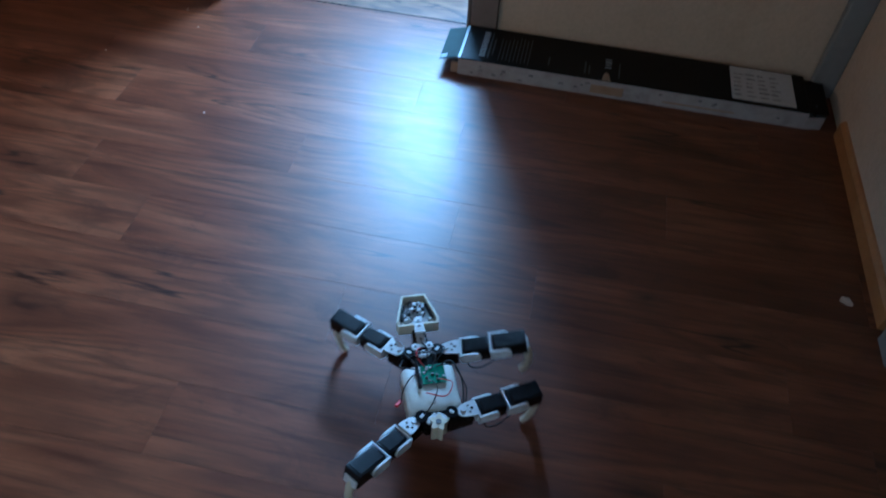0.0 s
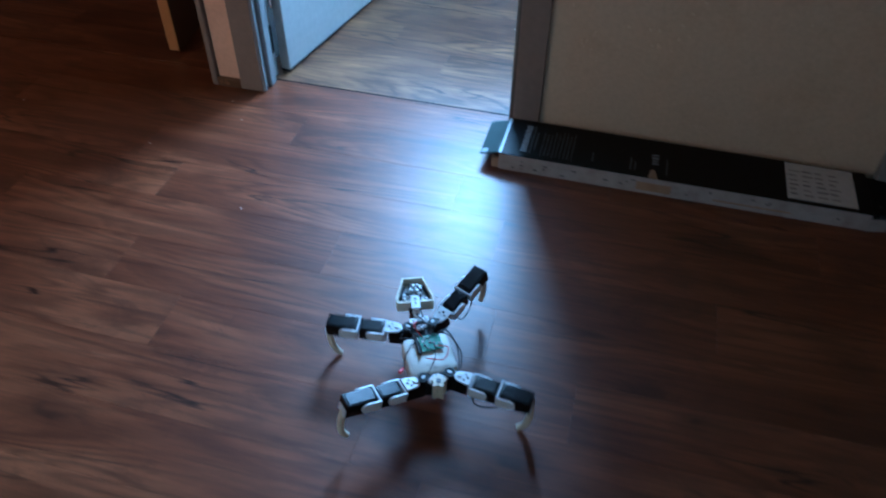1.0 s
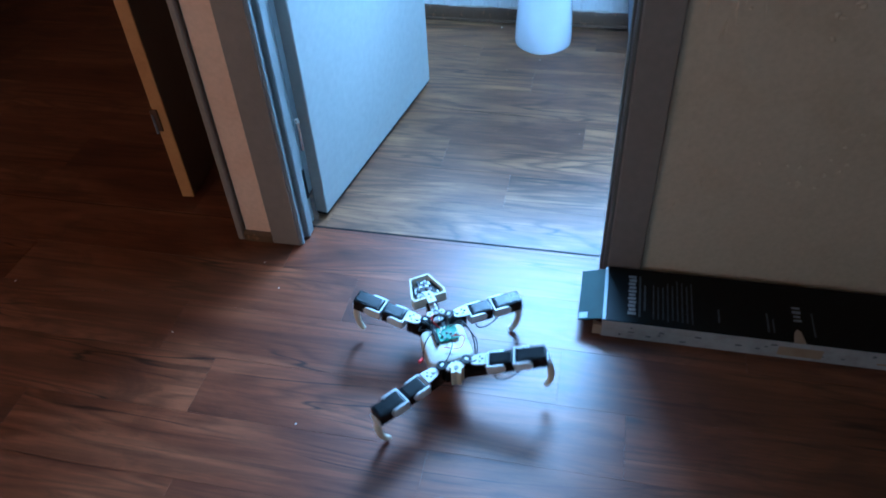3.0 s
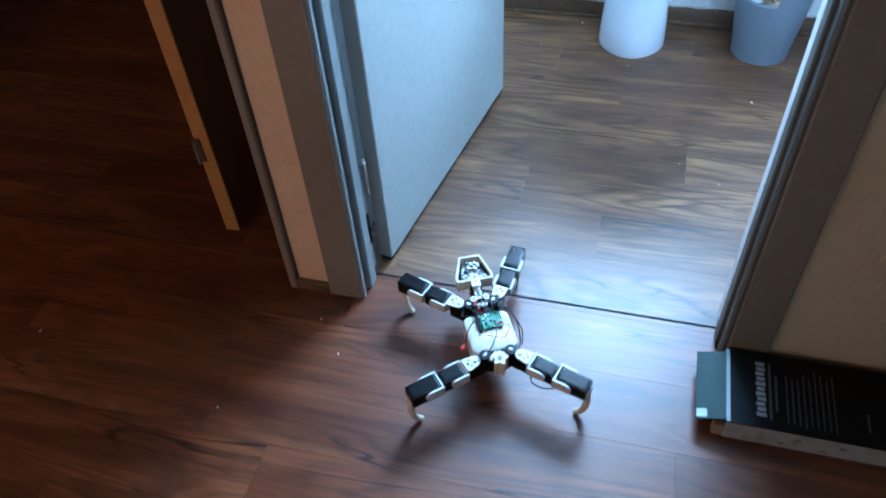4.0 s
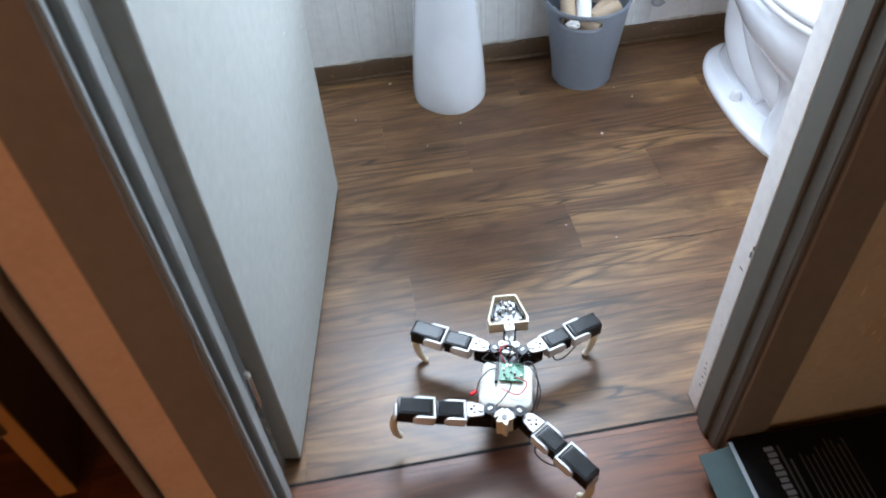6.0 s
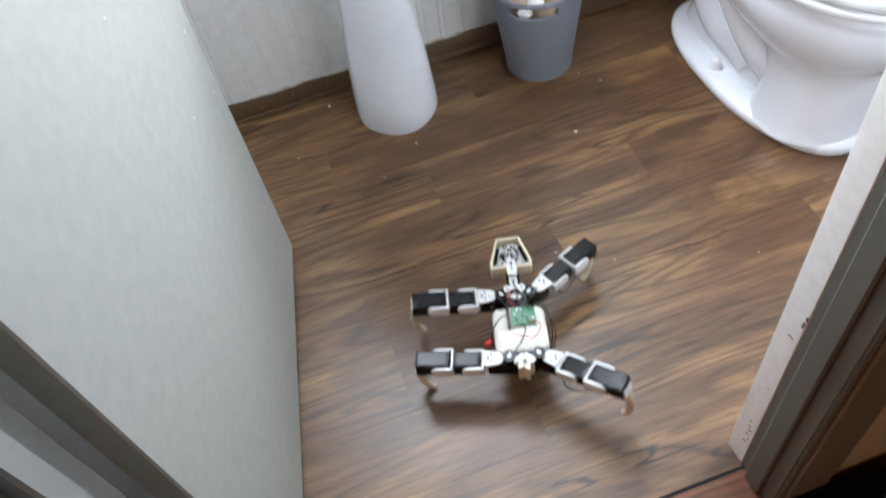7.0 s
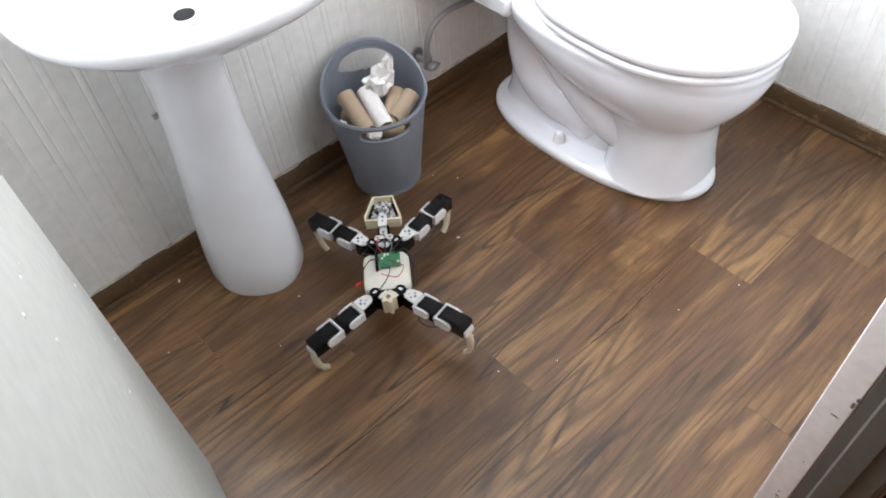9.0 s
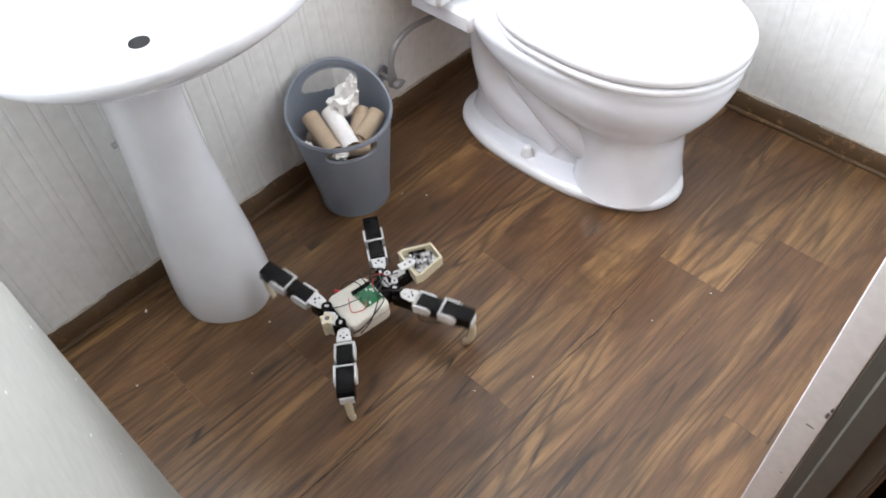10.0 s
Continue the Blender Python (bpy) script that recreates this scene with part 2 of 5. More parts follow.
# ---- building helpers ----
def finish(bm, name, mat, parent=None, label="", smooth=35):
    """Link a bmesh as one mesh object."""
    me = bpy.data.meshes.new(name)
    bmesh.ops.recalc_face_normals(bm, faces=bm.faces)
    bm.to_mesh(me)
    bm.free()
    for m in mat if isinstance(mat, (list, tuple)) else [mat]:
        me.materials.append(m)
    if smooth:
        me.shade_smooth()
        me.set_sharp_from_angle(angle=radians(smooth))
    ob = new(name, me)
    if parent is not None:
        ob.parent = parent
    if label:
        ob["label"] = label
    return ob


def part(name, bm, mat, parent, label="", smooth=35):
    return finish(bm, name, mat, parent, label, smooth)


def thing(name, label, category, m=None, group=""):
    """An empty at a thing's base."""
    ob = new(name)
    if m is not None:
        ob.matrix_world = m
    return tagged(ob, label, category, group)


def block(size, centre, bevel=0.0, m=None, bm=None, segments=1):
    """A box, with worn edges where a bevel is given."""
    out = bm or bmesh.new()
    made = bmesh.ops.create_cube(out, size=1.0)["verts"]
    t = Matrix.Translation(centre) @ Matrix.Diagonal((*size, 1))
    if m is not None:
        t = m @ t
    bmesh.ops.transform(out, matrix=t, verts=made)
    if bevel:
        edges = list({e for v in made for e in v.link_edges})
        bmesh.ops.bevel(out, geom=edges, offset=bevel, segments=segments, affect="EDGES", profile=0.7)
    return out


def span(lo, hi, bevel=0.0, bm=None, segments=1):
    """A box from its low corner to its high corner."""
    return block([b - a for a, b in zip(lo, hi)], [(a + b) / 2 for a, b in zip(lo, hi)], bevel, None, bm, segments)


def drum(r1, r2, depth, m, bm=None, sides=20):
    out = bm or bmesh.new()
    bmesh.ops.create_cone(out, cap_ends=True, segments=sides, radius1=r1, radius2=r2, depth=depth, matrix=m)
    return out


def loft(rings, bm=None, cap=(True, True)):
    """Skin a stack of closed rings, each a list of points."""
    out = bm or bmesh.new()
    vs = [[out.verts.new(p) for p in ring] for ring in rings]
    n = len(vs[0])
    for a, b in zip(vs, vs[1:]):
        for i in range(n):
            out.faces.new((a[i], a[(i + 1) % n], b[(i + 1) % n], b[i]))
    if cap[0]:
        out.faces.new(vs[0])
    if cap[1]:
        out.faces.new(vs[-1])
    return out


def tube(points, r, bm=None, sides=8, steps=6):
    """A round cord through the points, smoothed."""
    pts = [Vector(p) for p in points]
    line = []
    for i in range(len(pts) - 1):
        a, b, c, d = pts[max(i - 1, 0)], pts[i], pts[i + 1], pts[min(i + 2, len(pts) - 1)]
        for k in range(steps):
            t = k / steps
            line.append(0.5 * ((2 * b) + (c - a) * t + (2 * a - 5 * b + 4 * c - d) * t * t + (3 * b - a - 3 * c + d) * t ** 3))
    line.append(pts[-1])
    rings, side = [], Vector((0.31, 0.17, 0.93))
    for i, p in enumerate(line):
        d = (line[min(i + 1, len(line) - 1)] - line[max(i - 1, 0)]).normalized()
        u = d.cross(side).normalized()
        side = u.cross(d).normalized()
        rr = r(i / (len(line) - 1)) if callable(r) else r
        rings.append([p + rr * (math.cos(k * math.tau / sides) * u + math.sin(k * math.tau / sides) * side) for k in range(sides)])
    return loft(rings, bm)


def egg(cx, y_back, y_front, half, z, n=48, square=2.0):
    """An oval ring: the long way along y, blunter towards the back."""
    ring = []
    for k in range(n):
        a = k * math.tau / n
        c, s = math.cos(a), math.sin(a)
        e = 2.0 / (square if s > 0 else 2.1)
        x = half * math.copysign(abs(c) ** e, c)
        mid = y_back + (y_front - y_back) * 0.48
        y = mid + (y_back - mid if s > 0 else mid - y_front) * math.copysign(abs(s) ** e, s)
        ring.append((cx + x, y, z))
    return ring


def prism(outline, z0, z1, bm=None):
    """A flat outline given thickness."""
    return loft([[(x, y, z0) for x, y in outline], [(x, y, z1) for x, y in outline]], bm)


# ---- large structure ----
HALL_Y, BATH_Y, BACK_Y = -0.07, 0.03, 1.275
JAMB_L, JAMB_R, BATH_R, HALL_R = -0.345, 0.431, 1.42, 1.492
TOP = 2.42


def structure(name, bm, mat, label, category, smooth=35):
    return tagged(finish(bm, name, mat, None, "", smooth), label, category, kind="structure")


# subfloors, a little under the planks
floor_hall = structure("floor_hall", span((-3.0, -3.2, -0.06), (1.56, 0.0, -0.004)), JOINT, "dark red-brown vinyl plank floor in the hall", "floor")
span_b = span((-0.5, 0.001, -0.06), (1.6, 1.35, -0.004))
floor_bath = structure("floor_bathroom", span_b, JOINT, "walnut-brown vinyl plank floor in the bathroom", "floor")
floor_side = structure("floor_side_room", span((-3.0, 0.001, -0.06), (-0.501, 2.0, -0.004)), JOINT, "dark plank floor in the unlit side room", "floor")

# wall between hall and bathroom, either side of the doorway and above it
structure("wall_door_left", span((-0.5, HALL_Y, 0), (-0.375, BATH_Y, TOP)), PEACH_WALL, "narrow scuffed peach plaster wall beside the doorway", "wall")
structure("wall_door_right", span((JAMB_R + 0.03, HALL_Y, 0), (HALL_R + 0.1, BATH_Y, TOP)), HALL_WALL, "stained beige plaster wall above the flat carton", "wall")
rough_wall = bpy.data.objects["wall_door_right"]


def wall_mark(name, x, z, w, h, turn, seed, mat, label):
    """A thin raised flake of old paste or paint on the hall face of the wall."""
    rr = random.Random(seed)
    c, s = math.cos(turn), math.sin(turn)
    pts = []
    for k in range(10):
        u, v = w * rr.uniform(0.6, 1.1) * math.cos(k * math.tau / 10), h * rr.uniform(0.6, 1.1) * math.sin(k * math.tau / 10)
        pts.append((u * c - v * s, u * s + v * c))
    bm = loft([[(x + u * q, HALL_Y - d, z + v * q) for u, v in pts] for d, q in ((0.0, 1.0), (0.0012, 0.85), (0.0022, 0.4))])
    part(name, bm, mat, rough_wall, label)


marks = random.Random(31)
for k in range(16):
    wall_mark("paste_spot", marks.gauss(0.79, 0.05), marks.gauss(0.71, 0.03), marks.uniform(0.004, 0.011), marks.uniform(0.004, 0.009), marks.uniform(0, 3), 100 + k, PASTE, "small raised dab of old paste")
for k in range(14):
    wall_mark("paste_streak", marks.gauss(0.605, 0.03), marks.gauss(0.72, 0.05), marks.uniform(0.0016, 0.0034), marks.uniform(0.012, 0.03), marks.uniform(-0.25, 0.25), 200 + k, PASTE, "thin brushed streak of old paste")
for k in range(7):
    wall_mark("paste_streak", marks.gauss(0.6, 0.03), marks.uniform(0.22, 0.46), marks.uniform(0.001, 0.002), marks.uniform(0.008, 0.02), marks.uniform(-0.5, 0.1), 400 + k, PASTE, "thin brushed streak of old paste")
for k in range(14):
    wall_mark("paste_spot", marks.gauss(0.82, 0.07), marks.gauss(0.36, 0.04), marks.uniform(0.003, 0.007), marks.uniform(0.003, 0.006), marks.uniform(0, 3), 500 + k, PASTE, "small raised dab of old paste")
for k in range(9):
    wall_mark("paste_spot", marks.uniform(0.56, 1.3), marks.uniform(0.3, 0.8), marks.uniform(0.002, 0.005), marks.uniform(0.002, 0.006), marks.uniform(0, 3), 300 + k, PASTE, "small raised dab of old paste")
structure("wall_door_head", span((-0.375, HALL_Y, 2.06), (JAMB_R + 0.03, BATH_Y, TOP)), HALL_WALL, "beige plaster wall over the doorway", "wall")
structure("wall_side_head", span((-2.6, HALL_Y, 2.06), (-0.5, BATH_Y, TOP)), HALL_WALL, "beige plaster wall over the side opening", "wall")
structure("wall_side_left", span((-3.0, HALL_Y, 0), (-2.6, BATH_Y, TOP)), HALL_WALL, "beige plaster hall wall", "wall")
structure("wall_hall_right", span((HALL_R, -3.3, 0), (HALL_R + 0.1, HALL_Y, TOP)), HALL_WALL, "beige plaster side wall of the hall", "wall")
# Unseen wall added to keep the warm lamp off the hall's right side.
structure("wall_hall_stub", span((-1.36, -2.3, 0), (-1.26, -1.9, TOP)), HALL_WALL, "added short plaster wall out of view, blocking the warm hall lamp", "wall")
structure("wall_hall_left", span((-3.1, -3.3, 0), (-3.0, 2.1, TOP)), HALL_WALL, "beige plaster far side wall", "wall")
structure("wall_partition", span((-0.5, BATH_Y, 0), (-0.4, 1.35, TOP)), BEADBOARD, "white painted partition wall behind the door", "wall")
structure("wall_side_back", span((-3.1, 2.0, 0), (-0.4, 2.1, TOP)), LOW_BOUNCE, "unseen wall of the unlit side room, darkened to cut bounced light", "wall")
structure("wall_side_right", span((-0.5, 1.35, 0), (-0.4, 2.0, TOP)), LOW_BOUNCE, "unseen end wall of the unlit side room, darkened to cut bounced light", "wall")


structure("wall_bath_front", span((JAMB_R + 0.031, BATH_Y, 0), (BATH_R + 0.012, BATH_Y + 0.0015, TOP)), BEADBOARD, "white bathroom face of the doorway wall", "wall")


def with_window(name, x0, x1, wx0, wx1, wz0, wz1, y0, y1, mat, label):
    """A wall along x with one window opening through it."""
    bm = span((x0, y0, 0), (wx0, y1, TOP))
    span((wx1, y0, 0), (x1, y1, TOP), bm=bm)
    span((wx0, y0, 0), (wx1, y1, wz0), bm=bm)
    span((wx0, y0, wz1), (wx1, y1, TOP), bm=bm)
    return structure(name, bm, mat, label, "wall")


with_window("wall_hall_back", -3.0, HALL_R + 0.1, -2.4, -1.4, 0.72, 1.78, -2.4, -2.3, HALL_WALL, "beige plaster wall with the added window opening")
with_window("wall_bath_back", -0.4, BATH_R + 0.1, -0.16, 0.60, 1.26, 2.06, BACK_Y + 0.012, BACK_Y + 0.11, BEADBOARD, "white wall behind the basin")
structure("wall_bath_right", span((BATH_R + 0.012, BATH_Y, 0), (BATH_R + 0.11, BACK_Y + 0.11, TOP)), BEADBOARD, "white wall beside the toilet", "wall")
structure("ceiling", span((-0.4, BATH_Y - 0.05, TOP), (1.62, 2.1, TOP + 0.1)), CEILING, "plain white bathroom ceiling", "ceiling")
structure("ceiling_hall", span((-3.1, -3.3, TOP), (1.62, BATH_Y - 0.05, TOP + 0.1)), LOW_BOUNCE, "unseen ceiling of the hall, darkened to cut bounced light", "ceiling")
structure("ceiling_side_room", span((-3.1, BATH_Y - 0.05, TOP), (-0.4, 2.1, TOP + 0.1)), LOW_BOUNCE, "unseen ceiling of the unlit side room, darkened to cut bounced light", "ceiling")


def beadboard(name, length, height, m, label, gap=None):
    """Grooved wainscot sheet: flat boards with a rounded bead and two grooves at each joint."""
    profile, u = [], 0.0
    pitch, g, b = 0.052, 0.0042, 0.011
    while u < length:
        profile += [(u, 0.0), (u + pitch - b - 2 * g, 0.0), (u + pitch - b - 1.5 * g, -0.0013), (u + pitch - b - g, 0.0), (u + pitch - b / 2 - g, 0.0008),
                    (u + pitch - g, 0.0), (u + pitch - g / 2, -0.0013)]
        u += pitch
    profile = [(min(a, length), d) for a, d in profile if a < length + 0.05]
    bm = bmesh.new()
    low = [bm.verts.new((a, d, 0)) for a, d in profile]
    high = [bm.verts.new((a, d, height)) for a, d in profile]
    for i in range(len(profile) - 1):
        if profile[i + 1][0] - profile[i][0] > 1e-6:
            bm.faces.new((low[i], low[i + 1], high[i + 1], high[i]))
    back = [bm.verts.new((a, -0.012, z)) for a, z in ((0, 0), (length, 0), (length, height), (0, height))]
    bm.faces.new(back)
    ob = structure(name, bm, BEADBOARD, label, "wall panel", 25)
    ob.matrix_world = m
    return ob


beadboard("beadboard_back", 1.815, 1.2, Matrix.Translation((1.418, BACK_Y, 0)) @ pose(0, 0, 0, 0, 0, 180), "white grooved beadboard panelling behind the basin")
beadboard("beadboard_right", 1.24, 1.2, Matrix.Translation((BATH_R, 0.033, 0)) @ pose(0, 0, 0, 0, 0, 90), "white grooved beadboard panelling beside the toilet")


def baseboard(name, x0, y0, x1, y1, thick, height, mat, label, ragged=False):
    """A board along the foot of a wall, with a chipped, paint-smeared top where it is ragged."""
    a, b = Vector((x0, y0, 0)), Vector((x1, y1, 0))
    along = (b - a).normalized()
    out = Vector((along.y, -along.x, 0))
    n = max(2, int((b - a).length / 0.012)) if ragged else 2
    rings = []
    for i in range(n + 1):
        p = a + (b - a) * (i / n)
        w = noise.noise(p * 23) * 0.0035 if ragged else 0
        d = noise.noise(p * 41 + Vector((3, 1, 2))) * 0.002 if ragged else 0
        rings.append([p, p + out * (thick + d), p + out * (thick + d) + Vector((0, 0, height * 0.82 + w)), p + out * (thick * 0.5) + Vector((0, 0, height + w)), p + Vector((0, 0, height + w))])
    board = structure(name, loft(rings), mat, label, "baseboard")
    if ragged:
        rr = random.Random(7)
        bm = bmesh.new()
        i = 0
        while i < n - 6:
            k = rr.randint(2, 9)
            if rr.random() < 0.62:
                low = rr.uniform(0.0015, 0.005)
                block(((b - a).length * k / n, 0.004, low * 2), (0, 0, 0), 0, Matrix.Translation(a + (b - a) * ((i + k / 2) / n) + out * 0.003 + Vector((0, 0, height + 0.002))) @ Matrix.Rotation(math.atan2(along.y, along.x), 4, "Z"), bm)
            i += k
        part("paint_smear", bm, PEELED, board, "ragged dried white paint along the top")
    return board


baseboard("baseboard_back", -0.4, BACK_Y, BATH_R, BACK_Y, 0.012, 0.052, BASE_WOOD, "worn brown wooden baseboard under the beadboard", True)
baseboard("baseboard_bath_right", BATH_R, BACK_Y - 0.013, BATH_R, 0.05, 0.012, 0.05, BASE_WOOD, "worn brown wooden baseboard beside the toilet", True)
baseboard("baseboard_hall_right", HALL_R, -0.27, HALL_R, -0.93, 0.014, 0.05, ORANGE_WOOD, "amber wooden baseboard along the hall wall")
baseboard("baseboard_door_left", -0.503, HALL_Y, -0.424, HALL_Y, 0.012, 0.028, BASE_WOOD, "low brown baseboard beside the doorway")
baseboard("baseboard_door_right", 0.515, HALL_Y, 1.40, HALL_Y, 0.012, 0.028, BASE_WOOD, "low brown baseboard behind the carton")
quarter = structure("shoe_moulding", tube([(-0.39, BACK_Y - 0.017, 0.004), (0.4, BACK_Y - 0.017, 0.004), (1.41, BACK_Y - 0.017, 0.004)], 0.006, sides=8, steps=2), BASE_WOOD, "thin brown shoe moulding at the foot of the baseboard", "trim")
structure("shoe_moulding_side", tube([(BATH_R - 0.017, BACK_Y - 0.02, 0.004), (BATH_R - 0.017, 0.06, 0.004)], 0.006, sides=8, steps=2), BASE_WOOD, "thin brown shoe moulding at the foot of the baseboard", "trim")


# door frame: hall casing, jamb lining, stop and bathroom casing, each side
def door_frame():
    f = tagged(new("door_frame"), "grey painted door frame with scuffed white bathroom side", "door frame", kind="structure")
    for side, x in ((-1, JAMB_L), (1, JAMB_R)):
        out = 0.078 * side
        lo, hi = sorted((x + (0.012 if side > 0 else 0), x + out + (0.012 if side > 0 else 0)))
        part("casing", span((lo, HALL_Y - 0.013, 0), (hi, HALL_Y - 0.001, 2.1), 0.003), BROWN_TRIM, f, "dull grey-brown hall casing")
        lo, hi = sorted((x + 0.002 * side, x + 0.03 * side))
        part("jamb", span((lo, HALL_Y - 0.003, 0), (hi, 0.006 if side > 0 else BATH_Y, 2.06), 0.002), GREY_TRIM if side < 0 else SHADED_TRIM, f)
        if side > 0:
            part("jamb_white", span((x + 0.002, 0.0062, 0), (x + 0.03, BATH_Y + 0.016, 2.06), 0.003, segments=3), WHITE_TRIM, f, "white painted jamb face with dark chips")
        lo, hi = sorted((x + 0.004 * side, x - (0.005 if side > 0 else 0.012) * side))
        part("stop", span((lo, -0.047, 0), (hi, -0.012, 2.05), 0.003), GREY_TRIM if side < 0 else SHADED_TRIM, f)
        lo, hi = sorted((x + 0.004 * side + (0.01 if side > 0 else 0), x - 0.006 * side + (0.01 if side > 0 else 0)))
        part("bead", span((lo, HALL_Y - 0.009, 0), (hi, HALL_Y + 0.004, 2.05), 0.003), GREY_TRIM if side < 0 else SHADED_TRIM, f)
        lo, hi = x + 0.0305, x + 0.07
        if side > 0:
            part("casing", span((lo, BATH_Y + 0.002, 0), (hi, BATH_Y + 0.017, 2.1), 0.004, segments=2), WHITE_TRIM, f, "white bathroom casing")
    part("head", span((JAMB_L - 0.078, HALL_Y - 0.013, 2.1), (JAMB_R + 0.078, HALL_Y - 0.001, 2.18), 0.003), BROWN_TRIM, f)
    part("head_jamb", span((JAMB_L - 0.028, HALL_Y - 0.002, 2.062), (JAMB_R + 0.028, BATH_Y, 2.09), 0.002), GREY_TRIM, f)
    chips = bmesh.new()
    rr = random.Random(3)
    for y, z, w, h in [(0.010, 0.432, 0.006, 0.016), (0.0085, 0.446, 0.004, 0.01), (0.02, 0.39, 0.011, 0.0025), (0.021, 0.12, 0.007, 0.003), (0.017, 0.11, 0.009, 0.0025), (0.02, 0.095, 0.007, 0.004), (0.014, 0.085, 0.005, 0.003),
                       (0.019, 0.07, 0.007, 0.004), (0.022, 0.135, 0.004, 0.003), (0.018, 0.25, 0.003, 0.002)]:
        pts = [(y + w * 0.5 * rr.uniform(0.6, 1.2) * math.cos(k), z + h * 0.5 * rr.uniform(0.6, 1.3) * math.sin(k)) for k in [j * math.tau / 7 for j in range(7)]]
        vs = [[chips.verts.new((JAMB_R + d, a, b)) for a, b in pts] for d in (0.0012, 0.0025)]
        chips.faces.new(vs[0])
        for k in range(7):
            chips.faces.new((vs[0][k], vs[0][(k + 1) % 7], vs[1][(k + 1) % 7], vs[1][k]))
    part("paint_chip", chips, CHIP_GREY, f, "dark chips in the white paint")
    # strike plate and old hinge cut on the hinge side
    hinge = block((0.003, 0.028, 0.075), (JAMB_L + 0.001, 0.004, 0.27), 0.001)
    part("hinge_leaf", hinge, GREY_TRIM, f)
    part("hinge_pin", drum(0.0055, 0.0055, 0.082, Matrix.Translation((JAMB_L + 0.006, 0.03, 0.272))), CHROME, f, "bright hinge pin head")
    part("hinge_tip", drum(0.006, 0.004, 0.008, Matrix.Translation((JAMB_L + 0.006, 0.03, 0.317))), WHITE_SPECK, f)
    part("mortise", block((0.004, 0.012, 0.09), (JAMB_L - 0.001, 0.018, 0.13), 0.001), HOLE_DARK, f)


door_frame()
structure("threshold_gap", span((JAMB_L + 0.003, -0.0025, -0.003), (JAMB_R + 0.001, 0.0035, 0.0006)), HOLE_DARK, "thin dark seam between the two floors", "trim")
structure("trim_side_jamb", span((-0.522, HALL_Y - 0.013, 0), (-0.504, BATH_Y, 2.06), 0.003), BROWN_TRIM, "dull grey edge trim of the side opening", "trim")
structure("trim_corner", span((1.425, HALL_Y - 0.03, 0), (HALL_R - 0.001, HALL_Y - 0.001, 2.2), 0.004), GREY_TRIM, "upright grey casing in the hall corner", "trim")
structure("trim_hall_right", span((HALL_R - 0.02, -1.03, 0), (HALL_R - 0.001, -0.955, 2.1), 0.004), GREY_TRIM, "upright grey casing on the hall wall", "trim")


def bathroom_door():
    """Open door: its face runs from the hinge to its free edge."""
    near, far = Vector((-0.312, 0.045, 0)), Vector((-0.190, 0.784, 0))
    turn = math.atan2(far.y - near.y, far.x - near.x)
    d = tagged(new("door_1"), "pale grey-green painted flush door standing open", "door", kind="structure")
    d.matrix_world = Matrix.Translation(near) @ Matrix.Rotation(turn, 4, "Z")
    width = (far - near).length
    part("leaf", span((0.0, 0.0, 0.012), (width, 0.035, 2.03), 0.0025), DOOR_PAINT, d)
    flecks = random.Random(17)
    for k in range(9):
        x, z, q = flecks.uniform(0.4, 0.72), flecks.uniform(0.35, 1.0), flecks.uniform(0.0012, 0.003)
        part("paint_fleck", drum(q, q * 0.6, 0.0008, Matrix.Translation((x, -0.0003, z)) @ pose(0, 0, 0, 90, 0, 0), sides=7), WHITE_SPECK, d, "tiny pale fleck of paint")
    part("sweep", span((0.002, 0.004, 0.004), (width - 0.002, 0.031, 0.0115)), HOLE_DARK, d)


bathroom_door()


def folding_door():
    d = tagged(new("door_2"), "dark wooden folding door leaf with amber edge, ajar", "door", kind="structure")
    a, b = Vector((-0.733, 0.056, 0)), Vector((-0.756, 0.316, 0))
    d.matrix_world = Matrix.Translation(a) @ Matrix.Rotation(math.atan2(b.y - a.y, b.x - a.x), 4, "Z")
    part("leaf", span((0.004, -0.018, 0.012), (0.26, 0.018, 2.02), 0.002), DARK_WOOD, d)
    part("edge_strip", span((0.0, -0.0175, 0.012), (0.0045, 0.0175, 2.02), 0.001), ORANGE_WOOD, d, "amber wooden edge")
    h = part("hinge", span((-0.004, 0.004, 0.235), (0.0, 0.024, 0.3), 0.0008), DARK_WOOD, d, "dull dark hinge")
    part("knuckle", drum(0.004, 0.004, 0.058, Matrix.Translation((-0.003, 0.02, 0.2575)), sides=12), CHIP_GREY, h)


folding_door()


def bath_window():
    w = tagged(new("window_1"), "white framed bathroom window over the basin", "window", kind="structure")
    x0, x1, z0, z1, y = -0.16, 0.60, 1.26, 2.06, BACK_Y + 0.05
    part("window_frame", span((x0, y, z0), (x0 + 0.035, y + 0.04, z1), 0.003), WHITE_TRIM, w)
    part("window_frame", span((x1 - 0.035, y, z0), (x1, y + 0.04, z1), 0.003), WHITE_TRIM, w)
    part("window_frame", span((x0 + 0.035, y, z0), (x1 - 0.035, y + 0.04, z0 + 0.035), 0.003), WHITE_TRIM, w)
    part("window_frame", span((x0 + 0.035, y, z1 - 0.035), (x1 - 0.035, y + 0.04, z1), 0.003), WHITE_TRIM, w)
    pane = part("pane", span((x0 + 0.035, y + 0.018, z0 + 0.035), (x1 - 0.035, y + 0.022, z1 - 0.035)), GLASS, w)
    pane.visible_shadow = False


bath_window()


